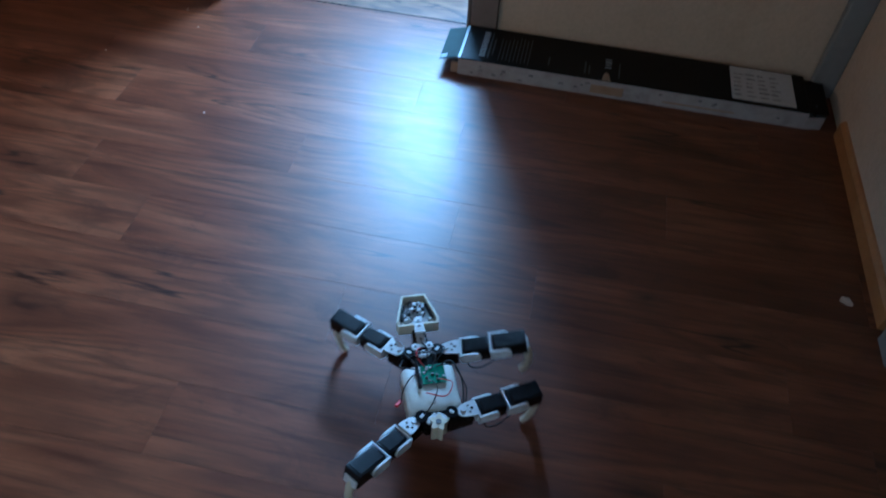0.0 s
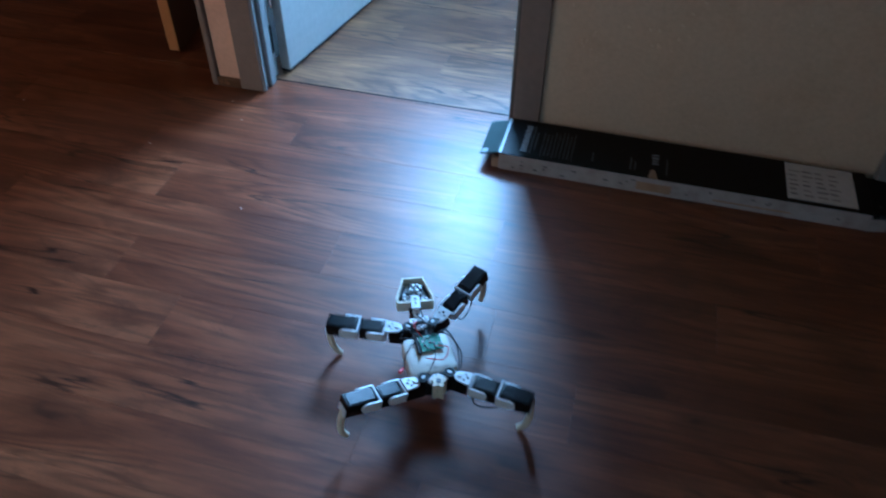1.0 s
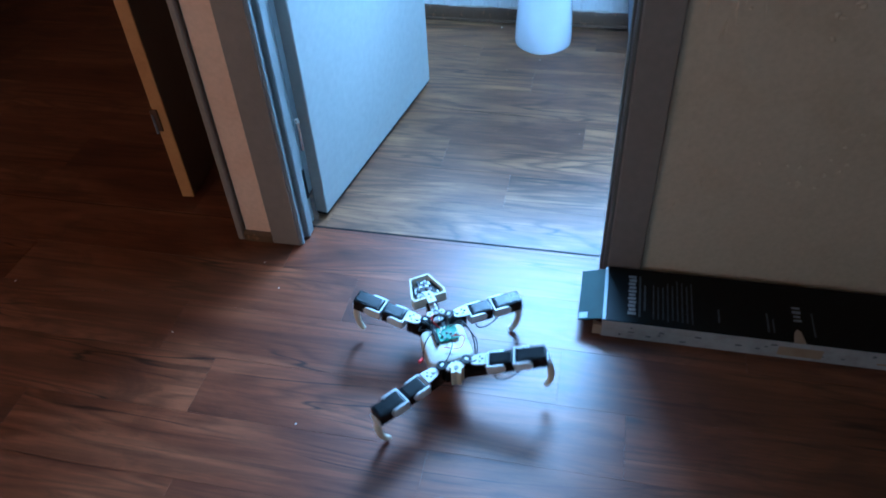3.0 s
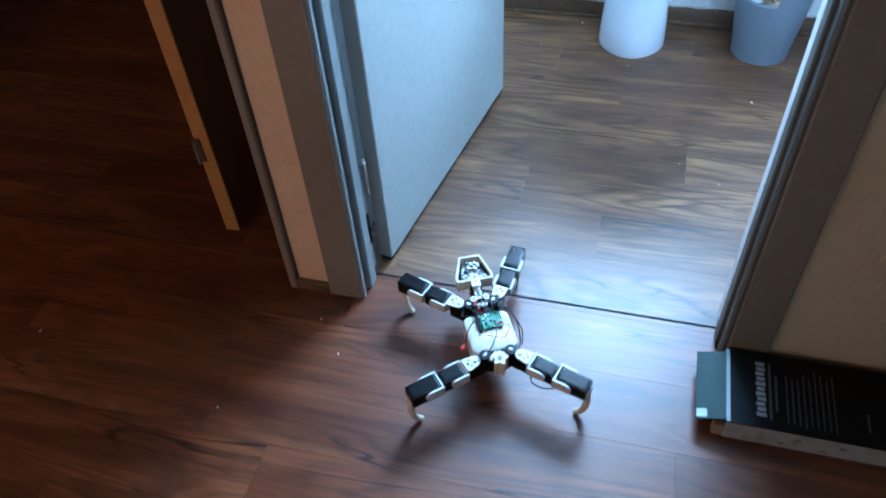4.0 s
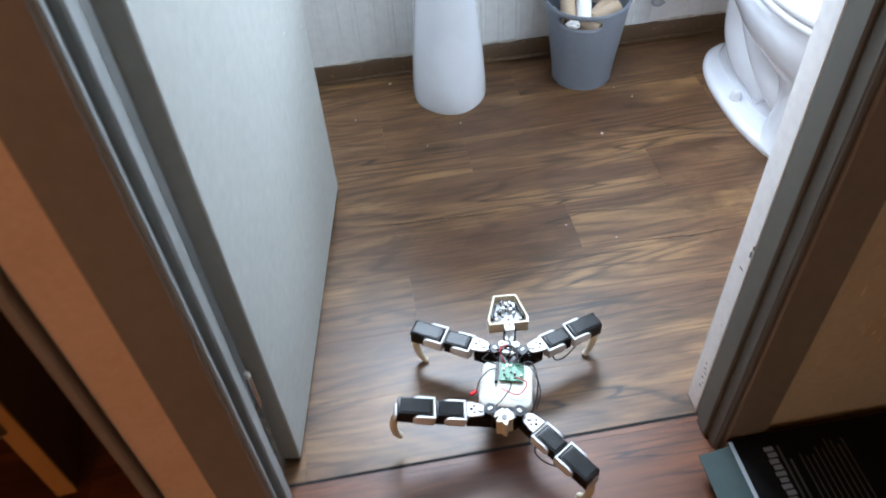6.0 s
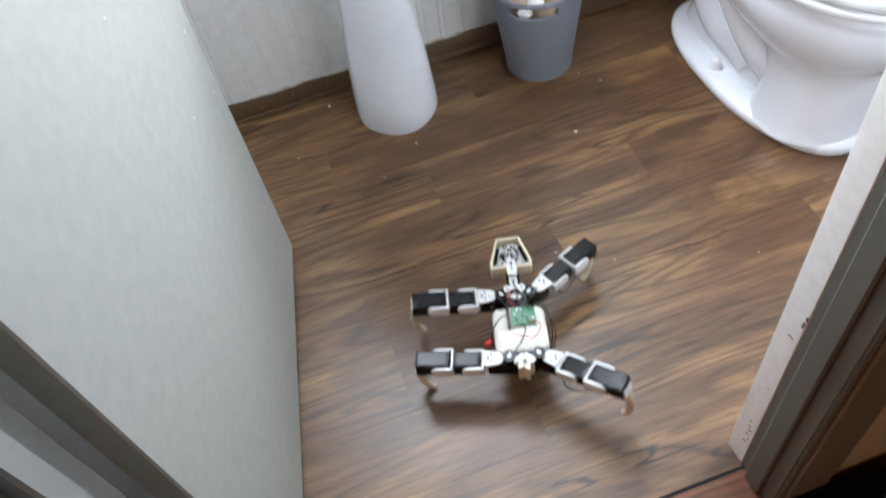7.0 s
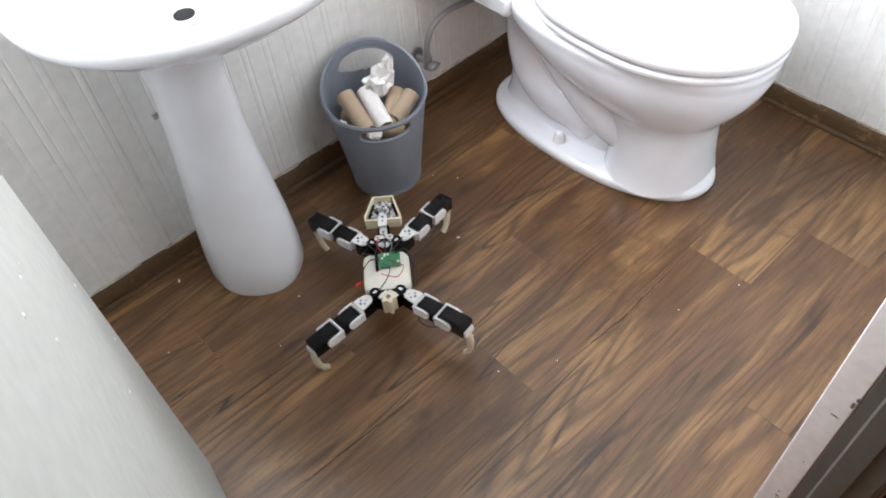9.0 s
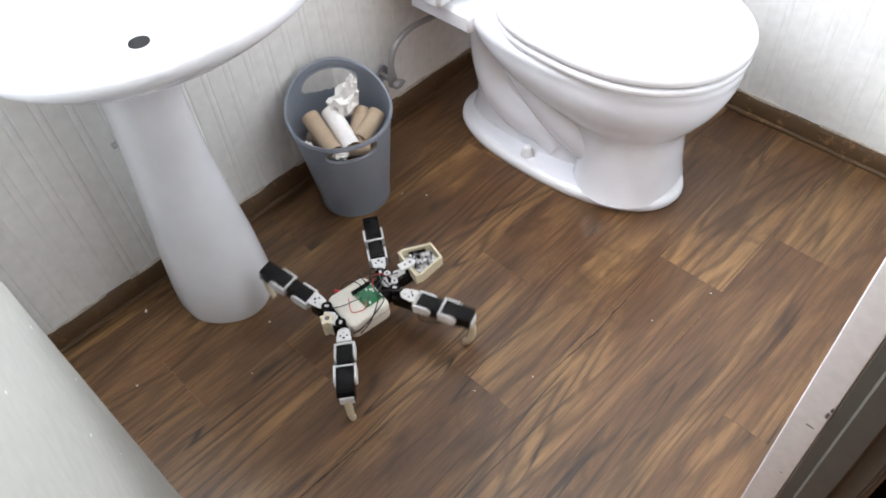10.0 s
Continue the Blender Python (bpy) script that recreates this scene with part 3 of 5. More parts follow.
# Added out of view to hold the warm lamp; no such window is known.
def added_hall_window():
    w = tagged(new("window_2"), "added window out of view, around the hall's warm lamp", "window", kind="structure")
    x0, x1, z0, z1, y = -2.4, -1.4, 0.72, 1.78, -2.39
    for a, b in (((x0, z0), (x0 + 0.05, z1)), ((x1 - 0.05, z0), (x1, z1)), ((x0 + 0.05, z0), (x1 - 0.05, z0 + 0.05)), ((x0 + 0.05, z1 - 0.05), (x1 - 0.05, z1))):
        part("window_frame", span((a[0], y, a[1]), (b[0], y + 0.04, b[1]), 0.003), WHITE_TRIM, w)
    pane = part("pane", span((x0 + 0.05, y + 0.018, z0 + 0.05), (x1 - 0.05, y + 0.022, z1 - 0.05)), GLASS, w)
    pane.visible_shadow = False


added_hall_window()
structure("ground", span((-40, -40, -0.6), (40, 40, -0.5)), SCRAP, "plain ground outside the house", "ground")


# ---- bathroom things ----
def toilet():
    t = thing("toilet", "white porcelain toilet with its lid closed, on the bathroom floor", "toilet", Matrix.Translation((1.022, 0.026, 0)))
    plate = [(0.0, 0.156, 1.13, 0.505), (0.01, 0.16, 1.135, 0.5), (0.02, 0.159, 1.133, 0.502), (0.027, 0.153, 1.127, 0.508), (0.03, 0.14, 1.115, 0.52)]
    foot = part("foot", loft([egg(0, back, front, half, z, square=2.6) for z, half, back, front in plate]), PORCELAIN, t, smooth=60)
    column = [(0.024, 0.141, 0.755, 0.518), (0.034, 0.136, 0.755, 0.521), (0.090, 0.126, 0.75, 0.525), (0.140, 0.121, 0.755, 0.528), (0.175, 0.119, 0.77, 0.528), (0.198, 0.123, 0.80, 0.521), (0.215, 0.136, 0.84, 0.510), (0.235, 0.153, 0.89, 0.494),
              (0.260, 0.170, 0.94, 0.477), (0.285, 0.184, 0.99, 0.462), (0.310, 0.193, 1.03, 0.451), (0.335, 0.199, 1.06, 0.443), (0.352, 0.201, 1.075, 0.442), (0.362, 0.201, 1.08, 0.442), (0.370, 0.203, 1.085, 0.438), (0.382, 0.203, 1.085, 0.438), (0.389, 0.199, 1.083, 0.442)]
    bowl = part("bowl", loft([egg(0, back, front, half, z, square=2.4) for z, half, back, front in column]), PORCELAIN, t, smooth=60)
    spine = [(0.024, 0.1, 1.11, 0.66), (0.06, 0.088, 1.10, 0.66), (0.2, 0.08, 1.09, 0.66), (0.28, 0.095, 1.11, 0.66), (0.34, 0.13, 1.13, 0.66), (0.365, 0.15, 1.14, 0.66)]
    part("spine", loft([egg(0, back, front, half, z, square=3.0) for z, half, back, front in spine]), PORCELAIN, bowl, smooth=60)
    for side in (-1, 1):
        part("trapway", tube([(side * 0.085, 1.0, 0.36), (side * 0.092, 0.93, 0.31), (side * 0.09, 0.85, 0.235), (side * 0.08, 0.775, 0.165), (side * 0.066, 0.71, 0.12), (side * 0.05, 0.66, 0.1)],
                             lambda u: 0.047 + 0.008 * math.sin(math.pi * u), sides=20, steps=8), PORCELAIN, bowl, smooth=60)
        part("trap_bulge", tube([(side * 0.045, 0.80, 0.05), (side * 0.047, 0.855, 0.085), (side * 0.05, 0.93, 0.1), (side * 0.052, 1.0, 0.15), (side * 0.05, 1.04, 0.25), (side * 0.045, 1.06, 0.34)],
                                lambda u: 0.038 + 0.024 * math.sin(math.pi * min(1, 0.15 + 0.9 * u)), sides=20, steps=8), PORCELAIN, bowl, smooth=60)
        part("bolt_cap", loft([[(side * 0.124 + r * math.cos(k * math.tau / 16), 0.853 + r * math.sin(k * math.tau / 16), z) for k in range(16)] for z, r in ((0.028, 0.0165), (0.05, 0.0125), (0.0555, 0.0105), (0.058, 0.007))]), SEAT_PLASTIC, bowl, smooth=60)
    def slab(z0, z1, half, back, front, r):
        return loft([egg(0, back - r, front + r, half - r, z0, square=3.0), egg(0, back, front, half, z0 + r, square=3.0), egg(0, back, front, half, z1 - r, square=3.0),
                     egg(0, back - 0.3 * r, front + 0.3 * r, half - 0.3 * r, z1 - 0.3 * r, square=3.0), egg(0, back - 1.6 * r, front + 1.6 * r, half - 1.6 * r, z1, square=3.0)])
    part("seat", slab(0.391, 0.409, 0.206, 0.962, 0.434, 0.004), SEAT_PLASTIC, t, smooth=60)
    part("lid", slab(0.4105, 0.438, 0.207, 0.968, 0.432, 0.007), SEAT_PLASTIC, t, smooth=60)
    part("shelf", block((0.37, 0.19, 0.05), (0, 1.07, 0.375), 0.02, segments=3), PORCELAIN, t)
    part("tank", block((0.43, 0.19, 0.34), (0, 1.13, 0.572), 0.025, segments=3), PORCELAIN, t)
    part("tank_lid", block((0.45, 0.21, 0.035), (0, 1.127, 0.761), 0.012, segments=3), PORCELAIN, t)
    for x in (-0.07, 0.07):
        part("seat_hinge", block((0.05, 0.035, 0.028), (x, 0.972, 0.415), 0.008, segments=2), SEAT_PLASTIC, t)


toilet()


def pedestal_basin():
    cx = 0.158
    s = thing("pedestal_basin", "white porcelain pedestal basin against the beadboard wall", "sink", Matrix.Translation((cx, 0, 0)))

    def oval(half, yb, yf, z, sq=2.4, n=56):
        return egg(0, yb, yf, half, z, n, sq)
    rings = [oval(h, b, f, z, 3.2) for z, h, b, f in [(0.0, 0.101, 1.21, 1.005), (0.012, 0.103, 1.212, 1.001), (0.06, 0.101, 1.21, 1.006), (0.15, 0.095, 1.2, 1.02), (0.28, 0.081, 1.19, 1.032), (0.42, 0.069, 1.18, 1.038),
                                                      (0.52, 0.064, 1.175, 1.034), (0.58, 0.066, 1.18, 1.018), (0.63, 0.08, 1.2, 0.99), (0.67, 0.1, 1.21, 0.96)]]
    part("pedestal", loft([[(x * (1 - 0.2 * max(0, (1.11 - y) / 0.1) ** 2 * max(0, 1 - z / 0.4)), y + 0.018, z) for x, y, z in r] for r in rings]), PORCELAIN, s, smooth=60)
    outer = [(0.10, 0.655, 1.21, 0.985), (0.15, 0.675, 1.22, 0.935), (0.2, 0.708, 1.235, 0.872), (0.243, 0.745, 1.242, 0.815), (0.263, 0.768, 1.243, 0.786), (0.272, 0.78, 1.243, 0.772), (0.274, 0.792, 1.243, 0.768), (0.268, 0.803, 1.241, 0.773),
             (0.255, 0.806, 1.235, 0.785), (0.235, 0.8, 1.13, 0.81), (0.215, 0.775, 1.115, 0.835), (0.18, 0.725, 1.1, 0.875), (0.12, 0.69, 1.085, 0.94), (0.06, 0.675, 1.07, 1.0), (0.033, 0.672, 1.062, 1.022)]
    part("basin", loft([[(px + 0.03, py - 0.012, pz) for px, py, pz in oval(h, b + 0.03, f, z, 2.8)] for h, z, b, f in outer], cap=(True, True)), PORCELAIN, s, smooth=60)
    cy = 1.052
    ring = lambda r, z: [(0.008 + r * math.cos(k * math.tau / 28), cy + r * math.sin(k * math.tau / 28), z) for k in range(28)]
    drain = part("drain_flange", loft([ring(0.034, 0.673), ring(0.034, 0.6755), ring(0.0175, 0.6755), ring(0.0155, 0.668)], cap=(True, False)), PALE_STEEL, s, "steel drain flange", smooth=60)
    part("drain_hole", loft([ring(0.0172, 0.674), ring(0.0172, 0.6762)]), HOLE_DARK, drain)
    part("bracket_bolt", drum(0.006, 0.006, 0.02, Matrix.Translation((-0.052, 1.215, 0.416)) @ pose(0, 0, 0, 0, 90, 0)), CHROME, s)


pedestal_basin()


def bin_rim(a):
    """Height of the bin's rim: low in front and behind, where it dips for the two hand holes."""
    return 0.243 + 0.066 * (0.5 + 0.5 * math.cos(a)) ** 2.2


def waste_bin():
    m = Matrix.Translation((0.547, 1.133, 0)) @ pose(0, 0, 0, 0, 0, -28)
    b = thing("waste_bin", "grey plastic waste bin full of cardboard tubes, beside the basin", "waste bin", m)
    n, bm = 144, bmesh.new()
    levels = 104

    def spot(a, k, inner):
        u = k / levels
        top = bin_rim(a)
        z = 0.006 * inner + top * u if k else 0.004 * inner
        r = 0.082 + 0.036 * (z / 0.27) + (0.004 if k == levels else 0) - 0.0032 * inner
        return Vector((r * math.sin(a), r * math.cos(a), z))

    def hole(a, k):
        u = (k + 0.5) / levels * bin_rim(a)
        d = math.remainder(a, math.tau)
        if abs(d) < 0.7:
            return ((d / 0.62) ** 2 + ((u - 0.262) / 0.029) ** 2) < 1
        d = math.remainder(a - math.pi, math.tau)
        return ((d / 0.56) ** 4 + ((u - 0.217) / 0.0185) ** 4) < 1
    for inner in (0, 1):
        vs = [[bm.verts.new(spot(i * math.tau / n, k, inner)) for i in range(n)] for k in range(levels + 1)]
        for k in range(levels):
            for i in range(n):
                if not hole((i + 0.5) * math.tau / n, k):
                    bm.faces.new((vs[k][i], vs[k][(i + 1) % n], vs[k + 1][(i + 1) % n], vs[k + 1][i]))
        bm.faces.new(vs[0])
        if inner:
            for i in range(n):
                bm.faces.new((outer[levels][i], outer[levels][(i + 1) % n], vs[levels][(i + 1) % n], vs[levels][i]))
            for k in range(levels):
                for i in range(n):
                    if hole((i + 0.5) * math.tau / n, k):
                        for (k2, i2), (p, q) in {((k - 1), i): ((k, i), (k, i + 1)), ((k + 1), i): ((k + 1, i), (k + 1, i + 1)), (k, i - 1): ((k, i), (k + 1, i)), (k, i + 1): ((k, i + 1), (k + 1, i + 1))}.items():
                            if not hole((i2 + 0.5) * math.tau / n, k2):
                                bm.faces.new((outer[p[0]][p[1] % n], outer[q[0]][q[1] % n], vs[q[0]][q[1] % n], vs[p[0]][p[1] % n]))
        outer = vs
    part("shell", bm, BIN_GREY, b, smooth=50)

    def edge(a, dr, dz):
        z = bin_rim(a)
        q = 0.082 + 0.036 * (z / 0.27) + 0.0025 + dr
        return (q * math.sin(a), q * math.cos(a), z + dz)
    for turn, mid, tall, wide, power in ((0.0, 0.262, 0.029, 0.62, 1.0), (math.pi, 0.217, 0.0185, 0.56, 0.5)):
        ring = []
        for k in range(41):
            c, s = math.cos(k * math.tau / 40), math.sin(k * math.tau / 40)
            a, z = turn + wide * math.copysign(abs(c) ** power, c), mid + tall * math.copysign(abs(s) ** power, s)
            q = 0.0805 + 0.036 * (z / 0.27)
            ring.append((q * math.sin(a), q * math.cos(a), z))
        part("grip_edge", tube(ring, 0.0022, sides=8, steps=2), BIN_GREY, b, smooth=60)
    lips = [[edge(i * math.tau / 96, 0.0016 * math.cos(k * math.tau / 8), 0.002 * math.sin(k * math.tau / 8)) for i in range(96)] for k in range(8)]
    part("rim", loft(lips + [lips[0]], cap=(False, False)), BIN_GREY, b, "rolled rim dipping at the hand holes", smooth=60)
    part("base_ring", loft([[(q * math.cos(k * math.tau / 48), q * math.sin(k * math.tau / 48), z) for k in range(48)] for q, z in ((0.0832, 0.0), (0.0846, 0.002), (0.085, 0.008), (0.084, 0.01))], cap=(False, False)), BIN_GREY, b, smooth=60)
    return m


BIN = waste_bin()


def card_tube(m, length, mat, label):
    """A paper roll's bare core, a hollow tube."""
    r, n = 0.0205, 20
    ring = lambda rad, z: [(rad * math.cos(k * math.tau / n), rad * math.sin(k * math.tau / n), z) for k in range(n)]
    h = length / 2
    rings = [ring(r - 0.0016, -h), ring(r, -h), ring(r, h), ring(r - 0.0016, h)]
    bm = loft(rings, cap=(False, False))
    loft([ring(r - 0.0016, -h), ring(r - 0.0016, h)], bm, cap=(False, False))
    ob = tagged(finish(bm, "paper_tube", mat), label, "paper tube", "tubes in the bin")
    ob.matrix_world = BIN @ m
    return ob


for x, y, z, rx, ry, rz, l, mat, label in [
        (-0.05, -0.022, 0.238, 112, 0, 18, 0.105, CARD, "brown cardboard paper core leaning in the waste bin"),
        (-0.006, -0.02, 0.238, 112, 0, 14, 0.105, TISSUE, "white paper-covered tube leaning in the waste bin"),
        (0.034, -0.018, 0.222, 106, 0, -22, 0.1, CARD, "brown cardboard paper core leaning in the waste bin"),
        (0.056, -0.026, 0.228, 102, 0, -46, 0.08, CARD, "brown cardboard paper core leaning in the waste bin"),
        (0.018, -0.052, 0.196, 86, 0, 66, 0.074, CARD, "brown cardboard paper core seen through the bin's hand hole"),
        (-0.03, 0.03, 0.165, 86, 0, 50, 0.11, CARD, "brown cardboard paper core deep in the waste bin"),
        (0.0, -0.03, 0.14, 90, 0, -10, 0.12, CARD, "brown cardboard paper core deep in the waste bin")]:
    card_tube(pose(x, y, z * 0.94, rx, ry, rz), l, mat, label)


def crumpled(name, m, size, seed, mat, label, category):
    """A crumpled sheet: a sharply faceted lump."""
    bm = bmesh.new()
    bmesh.ops.create_icosphere(bm, subdivisions=3, radius=1.0)
    for v in bm.verts:
        d = v.co.normalized()
        p = d * 1.6 + Vector((seed * 7.1, seed, 0))
        f = 1.25 - 0.9 * abs(noise.noise(p)) - 0.45 * abs(noise.noise(p * 2.1)) - 0.12 * abs(noise.noise(p * 5))
        v.co = Vector((d.x * size[0], d.y * size[1], d.z * size[2])) * f
    ob = tagged(finish(bm, name, mat, None, "", 12), label, category)
    ob.matrix_world = m
    return ob


crumpled("crumpled_tissue", BIN @ pose(0.018, 0.03, 0.254, 20, 10, 30), (0.037, 0.03, 0.046), 3, TISSUE, "crumpled white tissue on top of the waste bin", "tissue")
crumpled("crumpled_tissue", BIN @ pose(0.04, 0.028, 0.292, 0, 12, 0), (0.013, 0.014, 0.03), 5, TISSUE, "upright corner of white tissue in the waste bin", "tissue")
crumpled("crumpled_tissue", BIN @ pose(-0.022, -0.078, 0.2, 0, 0, 0), (0.018, 0.012, 0.014), 9, TISSUE, "crumpled white tissue behind the bin's hand hole", "tissue")
crumpled("crumpled_tissue", BIN @ pose(-0.088, -0.03, 0.204, 0, 0, 0), (0.013, 0.014, 0.012), 11, TISSUE, "crumpled white tissue at the bin's edge", "tissue")
crumpled("crumpled_tissue", BIN @ pose(0.01, 0.02, 0.1, 0, 0, 0), (0.06, 0.06, 0.05), 13, TISSUE, "crumpled white tissue deep in the waste bin", "tissue")


def supply_valve():
    v = thing("supply_valve", "dull metal water valve with a grey braided hose, on the wall", "water valve", Matrix.Translation((0.785, 1.228, 0.155)))
    bm = drum(0.008, 0.008, 0.05, pose(0, 0.02, 0, 90))
    drum(0.012, 0.012, 0.03, pose(0, 0, 0, 0), bm)
    drum(0.024, 0.022, 0.004, pose(0, 0.041, 0, 90), bm)
    part("body", bm, BRAID, v)
    part("knob", loft([[((0.017 + 0.003 * math.cos(5 * k * math.tau / 40)) * math.cos(k * math.tau / 40) * s, y, 0.6 * 0.017 * math.sin(k * math.tau / 40) * s) for k in range(40)] for y, s in ((-0.03, 0.8), (-0.028, 1.0), (-0.018, 1.0), (-0.016, 0.6))]), BRAID, v)
    part("hose", tube([(0, 0, 0.012), (0.002, 0, 0.045), (0.024, 0, 0.09), (0.08, -0.002, 0.112), (0.165, -0.012, 0.112), (0.222, -0.03, 0.128), (0.215, -0.04, 0.17), (0.18, -0.045, 0.235)], 0.0078, sides=10, steps=8), BRAID, v, "grey braided hose")
    part("collar", drum(0.011, 0.009, 0.022, Matrix.Translation((0, 0, 0.022))), BRAID, v)


supply_valve()


# ---- hall things ----
def carton():
    x0, x1, y0, y1, h = 0.441, 1.398, -0.263, -0.09, 0.054
    c = thing("flooring_carton", "long flat black flooring carton with an open end, along the wall", "carton", Matrix.Translation((x0, y0, 0)))
    L, W = x1 - x0, y1 - y0
    t = 0.003
    part("base", span((0, 0, 0.0), (L, W, t)), CARTON_WHITE, c)
    part("front_side", span((0, 0, t), (L, t, h - t), 0.0008), CARTON_WHITE, c, "pale scuffed long side")
    part("back_side", span((0, W - t, t), (L, W, h - t), 0.0008), CARTON_WHITE, c)
    top = part("top", span((0, -0.001, h - t), (L, W + 0.001, h), 0.0012), CARTON_BLACK, c, "black printed top")
    ends = part("end_flap", span((-0.058, 0.004, 0), (0, W - 0.01, 0.0025), 0.0008), CARTON_FLAP, c, "dark green open end flap")
    ends.matrix_basis = Matrix.Translation((0.002, 0, h - 0.002)) @ pose(0, 0, 0, 0, -16, 0)
    part("sticker", span((-0.056, 0.008, 0.0026), (-0.037, 0.026, 0.0032)), STICKER_SHEEN, ends, "small pale square sticker")
    # Silver strip along the fold: a sheen put in as colour.
    part("fold_sheen", span((-0.001, 0.0, h + 0.0004), (0.006, W - 0.004, h + 0.0012)), STICKER_SHEEN, top, "worn fold with its sheen painted pale")
    part("tuck_flap", prism([(-0.02, 0.0), (0.0, 0.0), (0.0, 0.006), (-0.02, 0.016)], 0.004, 0.034), TORN_CARD, c, "brown torn inner flap")
    # printed matter as plain bars, reading across the carton
    def bars(name, rows, mat, label):
        for a, b, u, v in rows:
            part(name, span((a, u, h + 0.0003), (b, v, h + 0.0009)), mat, top, label)
    rr = random.Random(5)
    mark = [(0.053 + 0.002 * (k % 2), 0.071 - 0.001 * (k % 3), 0.024 + k * 0.0116, 0.0322 + k * 0.0116) for k in range(11)]
    bars("print_mark", mark, INK_PALE, "bold pale mark across the end")
    bars("print_swoosh", [(0.077, 0.081, 0.02, 0.148)], INK_GREY, "grey stroke beside the mark")
    bars("print_line", [(0.088, 0.092, 0.04, 0.12)], INK_GREY, "thin grey line of print")
    bars("print_text", [(0.108 + 0.0105 * k, 0.1102 + 0.0105 * k, 0.014 + 0.006 * rr.random(), 0.148 - 0.03 * rr.random()) for k in range(9)], INK_GREY, "block of fine grey print")
    bars("print_text", [(0.248, 0.2515, 0.03, 0.07), (0.35, 0.354, 0.02, 0.075), (0.362, 0.365, 0.02, 0.06), (0.445, 0.448, 0.02, 0.09)], INK_GREY, "fine grey print")
    bars("print_size", [(0.406, 0.424, 0.06, 0.066), (0.408, 0.422, 0.072, 0.078), (0.406, 0.424, 0.084, 0.092), (0.406, 0.424, 0.098, 0.104)], INK_PALE, "pale size figures")
    label = part("paper_label", span((0.752, 0.012, h + 0.0004), (0.922, W - 0.006, h + 0.0011)), PAPER, top, "white paper sheet taped on top")
    bm = bmesh.new()
    for k in range(6):
        for j in range(4):
            span((0.76 + j * 0.033, 0.03 + k * 0.02, h + 0.0012), (0.76 + j * 0.033 + rr.uniform(0.015, 0.028), 0.034 + k * 0.02 + rr.uniform(0, 0.004), h + 0.0016), bm=bm)
    part("print_text", bm, INK_PALE, label)
    part("torn_tab", prism([(0.40, -0.002), (0.425, -0.003), (0.418, 0.03), (0.41, 0.036), (0.404, 0.026)], h + 0.0004, h + 0.0018), TORN_CARD, c, "torn brown cardboard tab")
    part("torn_patch", span((0.375, -0.0012, 0.01), (0.465, 0.0, 0.036)), TORN_CARD, c, "torn brown patch on the pale side")
    part("scuff", span((0.575, -0.001, 0.014), (0.77, 0.0, 0.018)), TORN_CARD, c)
    for k in range(22):
        a, z = rr.uniform(0.03, 0.9), rr.uniform(0.008, 0.036)
        part("scuff", span((a, -0.0008, z), (a + rr.uniform(0.004, 0.014), 0.0, z + rr.uniform(0.002, 0.005))), CHIP_GREY, c, "dark scuff on the pale side")
    end = part("far_flap", span((0, 0.0, 0), (0.05, 0.002, 0.038)), CARTON_WHITE, c, "pale bent flap at the far end")
    end.matrix_basis = Matrix.Translation((L - 0.004, -0.004, 0.002)) @ pose(0, 0, 0, 0, 0, 12)
    part("end_cover", span((L - 0.002, 0.02, h - 0.012), (L + 0.055, W - 0.004, h - 0.009)), CARTON_BLACK, c)


carton()
crumpled("plastic_film", pose(1.425, -0.2, 0.026, 0, 0, 20), (0.024, 0.055, 0.022), 21, BAG_BLACK, "crumpled black plastic film at the carton's end", "plastic film")


def cabinet():
    c = thing("low_cabinet", "dull dark green low cabinet in the unlit side room", "cabinet", Matrix.Translation((-2.2, 0.12, 0)) @ pose(0, 0, 0, 0, 0, 0))
    part("body", span((-0.25, -0.25, 0.0), (0.25, 0.27, 0.5), 0.01, segments=2), CABINET_DARK, c)
    part("door", span((0.2505, -0.235, 0.03), (0.265, 0.255, 0.48), 0.004), CABINET_DARK, c)
    part("top", span((-0.26, -0.26, 0.5), (0.272, 0.28, 0.52), 0.004), CABINET_DARK, c)


cabinet()


def crumb(name, x, y, size, mat, label, seed):
    rr = random.Random(seed)
    n = 7
    outline = [(size * rr.uniform(0.5, 1.1) * math.cos(k * math.tau / n), 0.6 * size * rr.uniform(0.5, 1.1) * math.sin(k * math.tau / n)) for k in range(n)]
    bm = loft([[(a, b, 0.0) for a, b in outline], [(0.9 * a, 0.9 * b, size * 0.35) for a, b in outline], [(0.3 * a, 0.3 * b, size * 0.45) for a, b in outline]])
    ob = tagged(finish(bm, name, mat), label, "crumb", "crumbs on the floor")
    ob.matrix_world = pose(x, y, 0.0005, 0, 0, rr.uniform(0, 360))


crumb("wood_chip", 1.422, -0.868, 0.02, SCRAP, "pale splinter of wood on the hall floor", 1)
